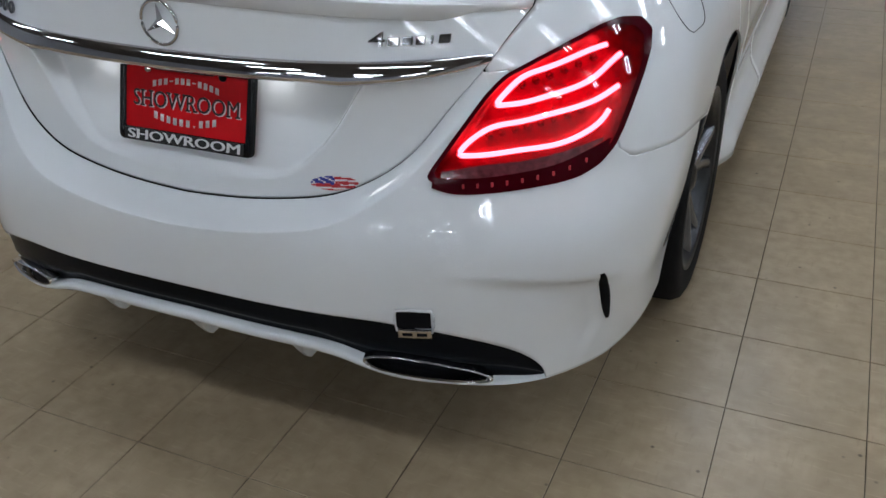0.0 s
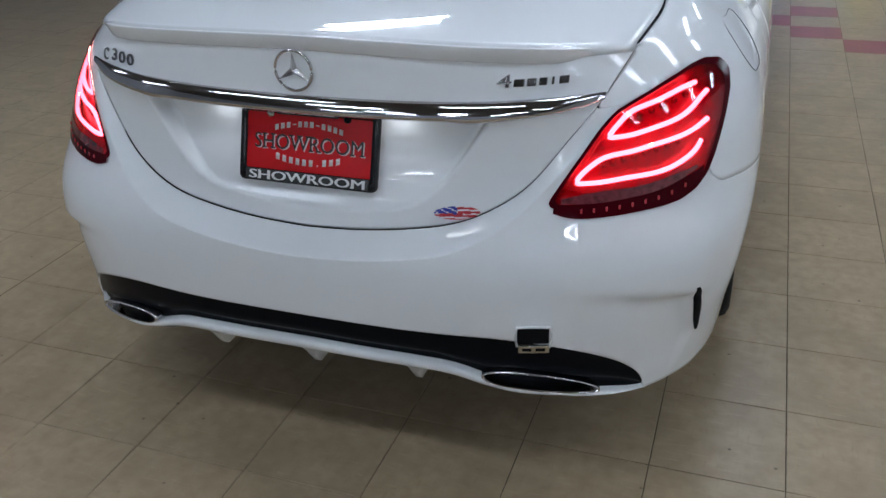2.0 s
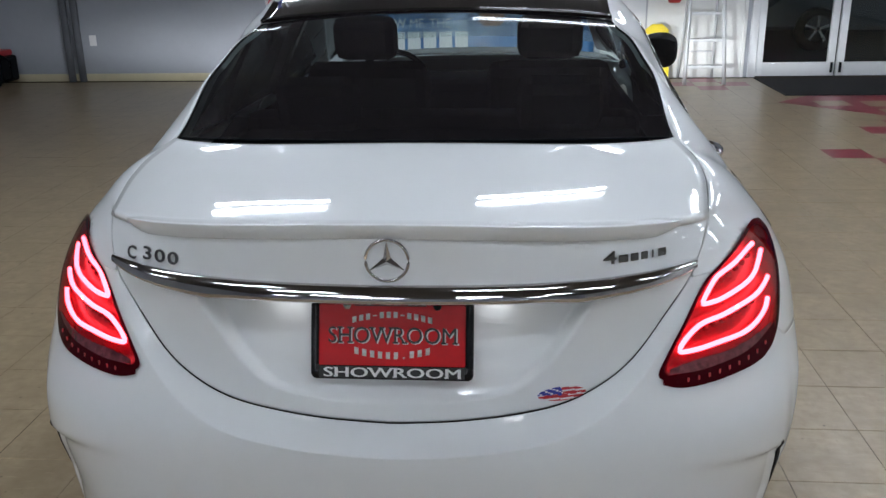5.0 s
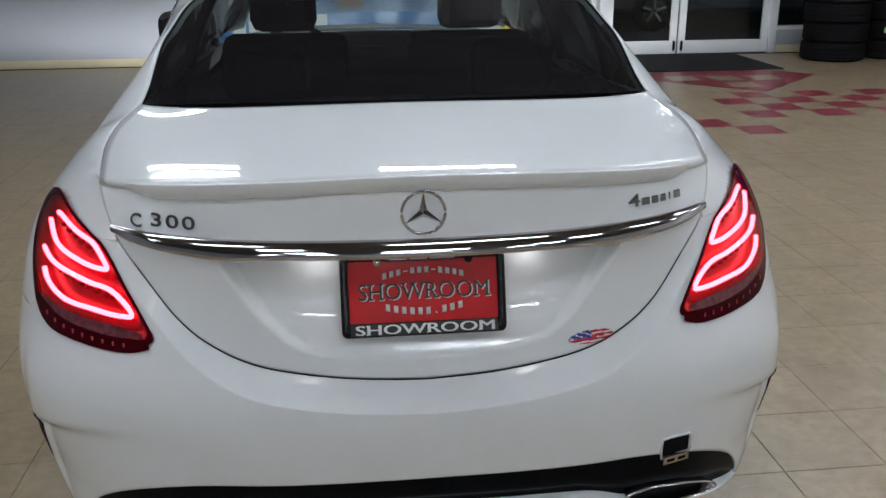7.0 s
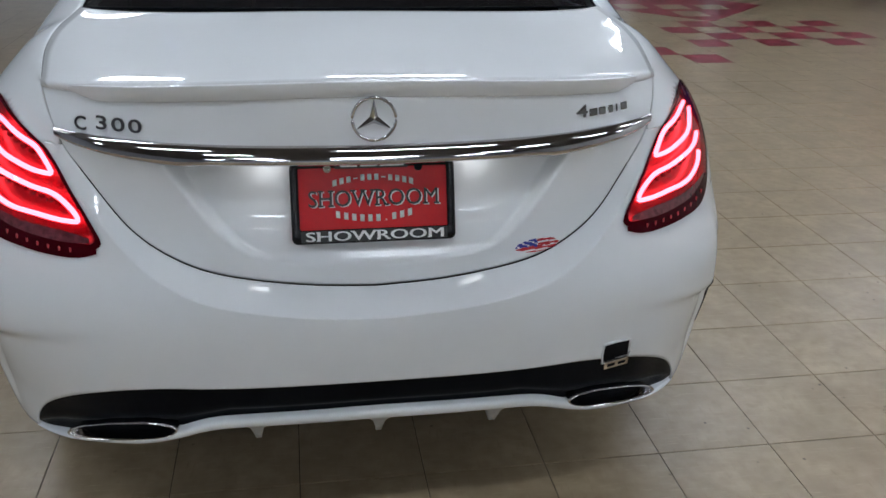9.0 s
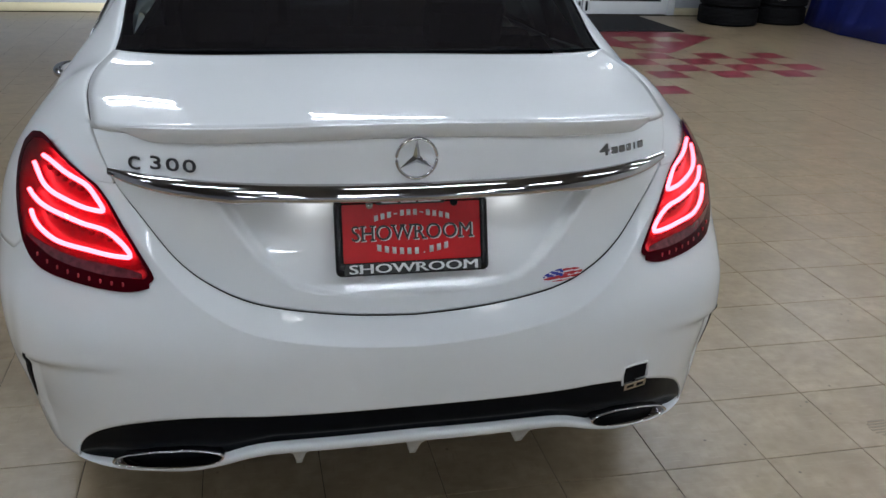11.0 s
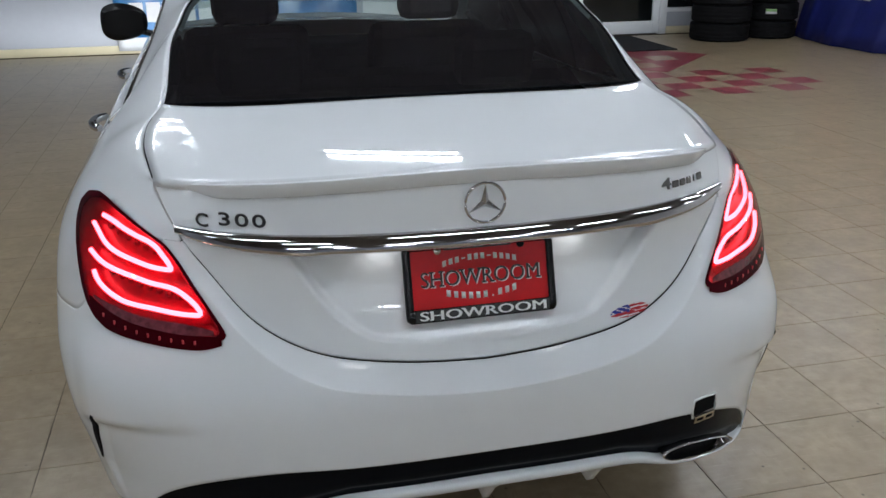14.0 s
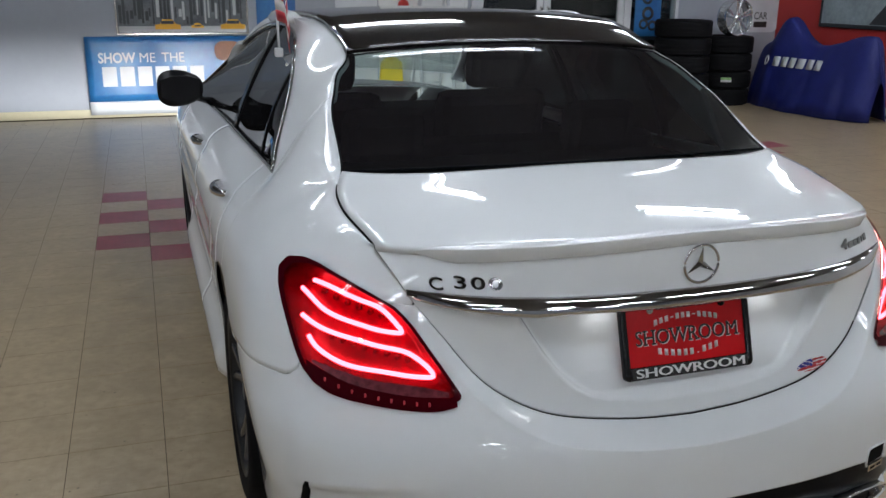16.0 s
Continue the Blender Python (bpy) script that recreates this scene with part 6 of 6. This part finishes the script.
def stacked(name_label, u, v, count, r, h):
    for i in range(count):
        me = lathe("tyre", tyre_profile(0.22, r, h), 56, "z")
        thing("tyre", name_label, "tyre", ROOM @ pose(u + 0.008 * math.sin(i * 2.3), v + 0.008 * math.cos(i * 1.7), h * (i + 0.5)), group="stacked tyres", me=me, mat=RUBBER)


stacked("black car tyre in a tall stack", 4.93, 8.52, 5, 0.365, 0.222)
stacked("black car tyre in a stack beside another", 5.68, 8.60, 4, 0.335, 0.225)
LABEL = material("tyre_label_green", (0.35, 0.62, 0.25), 0.4, vary=0.2, scale=30)
tag = thing("tyre_label", "small green and white paper label on a tyre", "label", ROOM)
part("paper", sheet("paper", np.array([[(5.68 + 0.3375 * math.sin(a), 8.60 - 0.3375 * math.cos(a), z) for a in np.linspace(-0.75, -0.35, 10)] for z in (0.315, 0.375)]), 0.001), WHITE_INK, tag)
part("paper_band", sheet("paper_band", np.array([[(5.68 + 0.339 * math.sin(a), 8.60 - 0.339 * math.cos(a), z) for a in np.linspace(-0.75, -0.35, 10)] for z in (0.345, 0.375)]), 0.0008), LABEL, tag, "green band")
alloy = thing("alloy_wheel", "bright five-spoke alloy wheel standing on stacked tyres", "wheel", ROOM @ pose(5.70, 8.52, 0.90 + 0.233, 0, 0, 8))
part("rim", lathe("rim", [(0.228, 0.09), (0.232, 0.06), (0.21, 0.0), (0.215, -0.06), (0.226, -0.085), (0.234, -0.09), (0.233, -0.075)], 48, "y"), BRIGHT_ALLOY, alloy)
for i in range(5):
    for d in (-0.11, 0.11):
        a = math.pi / 2 + 2 * math.pi * i / 5 + d
        rows = []
        for r, w_ in ((0.03, 0.020), (0.12, 0.016), (0.222, 0.018)):
            c, s_ = math.cos(a + d * 0.5), math.sin(a + d * 0.5)
            rows.append([(r * c - k * w_ * s_, -0.055 - 0.02 * (r / 0.22) + e, r * s_ + k * w_ * c) for k, e in ((-1, 0.02), (-0.7, 0), (0.7, 0), (1, 0.02))])
        part("spoke", sheet("spoke", np.array(rows)), BRIGHT_ALLOY, alloy)
part("hub", lathe("hub", [(0.001, -0.075), (0.03, -0.075), (0.055, -0.06), (0.06, -0.02)], 24, "y"), BRIGHT_ALLOY, alloy)
round_sign = thing("wall_sign", "white sign with black capitals on the grey wall", "sign", ROOM)
part("board", moved(prism("board", rounded(0.70, 0.80, 0.12), 0.012), pose(6.62, WF - 0.014, 1.30)), BANNER_WHITE, round_sign)
lettering("sign_word", moved(fitted("sign_word", "CAR", 0.22, 0.10, 0.002), pose(6.66, WF - 0.017, 1.13)), BLACK_INK, round_sign)
part("sign_bar", box_mesh("sign_bar", (6.55, WF - 0.018, 0.97), (6.77, WF - 0.0145, 1.05)), BLACK_INK, round_sign)

# ---------------------------------------------------------------- covered motorcycle
COVER = material("blue_cover_cloth", (0.006, 0.013, 0.14), 0.6, vary=0.25, scale=4, bump=0.4, bump_scale=40)
top_line = spline([(6.50, 0.45), (6.58, 0.86), (6.68, 0.99), (6.90, 0.96), (7.25, 0.86), (7.65, 0.85), (7.88, 1.00), (8.06, 1.14), (8.20, 1.10), (8.40, 0.84), (8.62, 0.66), (8.70, 0.42)])
rows = []
noise.seed_set(3)
for v in np.linspace(6.50, 8.70, 70):
    t = float(top_line(v))
    end = math.sin(math.pi * min(max((v - 6.48) / 2.24, 0.001), 0.999)) ** 0.35
    row = []
    for a in np.linspace(-1, 1, 41):
        prof = (1 - abs(a) ** 3.2) ** 0.8
        z = t * prof
        half = 0.17 + 0.24 * (1 - prof) ** 0.7
        wob = noise.noise(Vector((v * 3.2, a * 2.2, 1.0))) * 0.05 + noise.noise(Vector((v * 8, a * 5, 4.0))) * 0.02
        row.append((6.30 + math.copysign(1, a) * abs(a) ** 0.8 * half * end + wob * (1 - prof * 0.5), v + wob * 0.6, max(z + wob * 0.4 * prof, 0.006)))
    rows.append(row)
cover = thing("motorcycle_cover", "blue cloth cover draped over a motorcycle by a red wall", "motorcycle", ROOM)
part("cover_cloth", sheet("cover_cloth", np.array(rows), 0.003), COVER, cover)


def on_cover(v, z):
    r = np.array(rows)
    i = int(np.argmin(np.abs(r[:, 20, 1] - v)))
    k = r[i, :21]
    return np.array([np.interp(z, k[:, 2], k[:, 0]) - 0.012, v, z])


for i in range(6):
    v = 8.10 - 0.145 * i
    g = np.array([[on_cover(v - 0.11 * w, z) for w in (0, 0.5, 1)] for z in (0.54, 0.60, 0.66)])
    part("name_bar", sheet("name_bar", g, 0.002), BANNER_WHITE, cover, "white bar in place of a name")
part("round_mark", tube_mesh("round_mark", [on_cover(8.27 + 0.055 * math.cos(a), 0.60 + 0.055 * math.sin(a)) for a in np.linspace(0, 2 * math.pi, 20, endpoint=False)], 0.009, 5, closed=True), BANNER_WHITE, cover)

# picture on the red wall
paint = thing("framed_picture", "large framed grey-blue picture on the red wall", "picture", ROOM)
WR = WALL_RIGHT
part("frame", box_mesh("frame", (WR - 0.035, 6.75, 1.02), (WR, 8.35, 2.0), 0.008), CITY_DARK, paint)
part("print", box_mesh("print", (WR - 0.040, 6.80, 1.07), (WR - 0.0355, 8.30, 1.95)), material("picture_print", (0.30, 0.36, 0.38), 0.3, vary=0.5, scale=1.6), paint)
part("print_shape", moved(prism("print_shape", [(6.85, 1.08), (7.45, 1.08), (6.95, 1.60), (6.85, 1.62)], 0.003, "x"), pose(WR - 0.0435, 0, 0)), CITY_DARK, paint)

# a worn brown mark on the tiles
SCUFF = material("brown_scuff", (0.26, 0.20, 0.13), 0.4, vary=0.2, scale=40)
mark = thing("floor_mark", "round ribbed brown mark on the floor tiles", "stain", ROOM)
for i in range(6):
    w = 0.045 * math.sqrt(1 - ((i - 2.5) / 3.2) ** 2)
    part("rib", box_mesh("rib", (0.745 - w, 0.045 + 0.014 * i, 0.0), (0.745 + w, 0.053 + 0.014 * i, 0.0006)), SCUFF, mark)
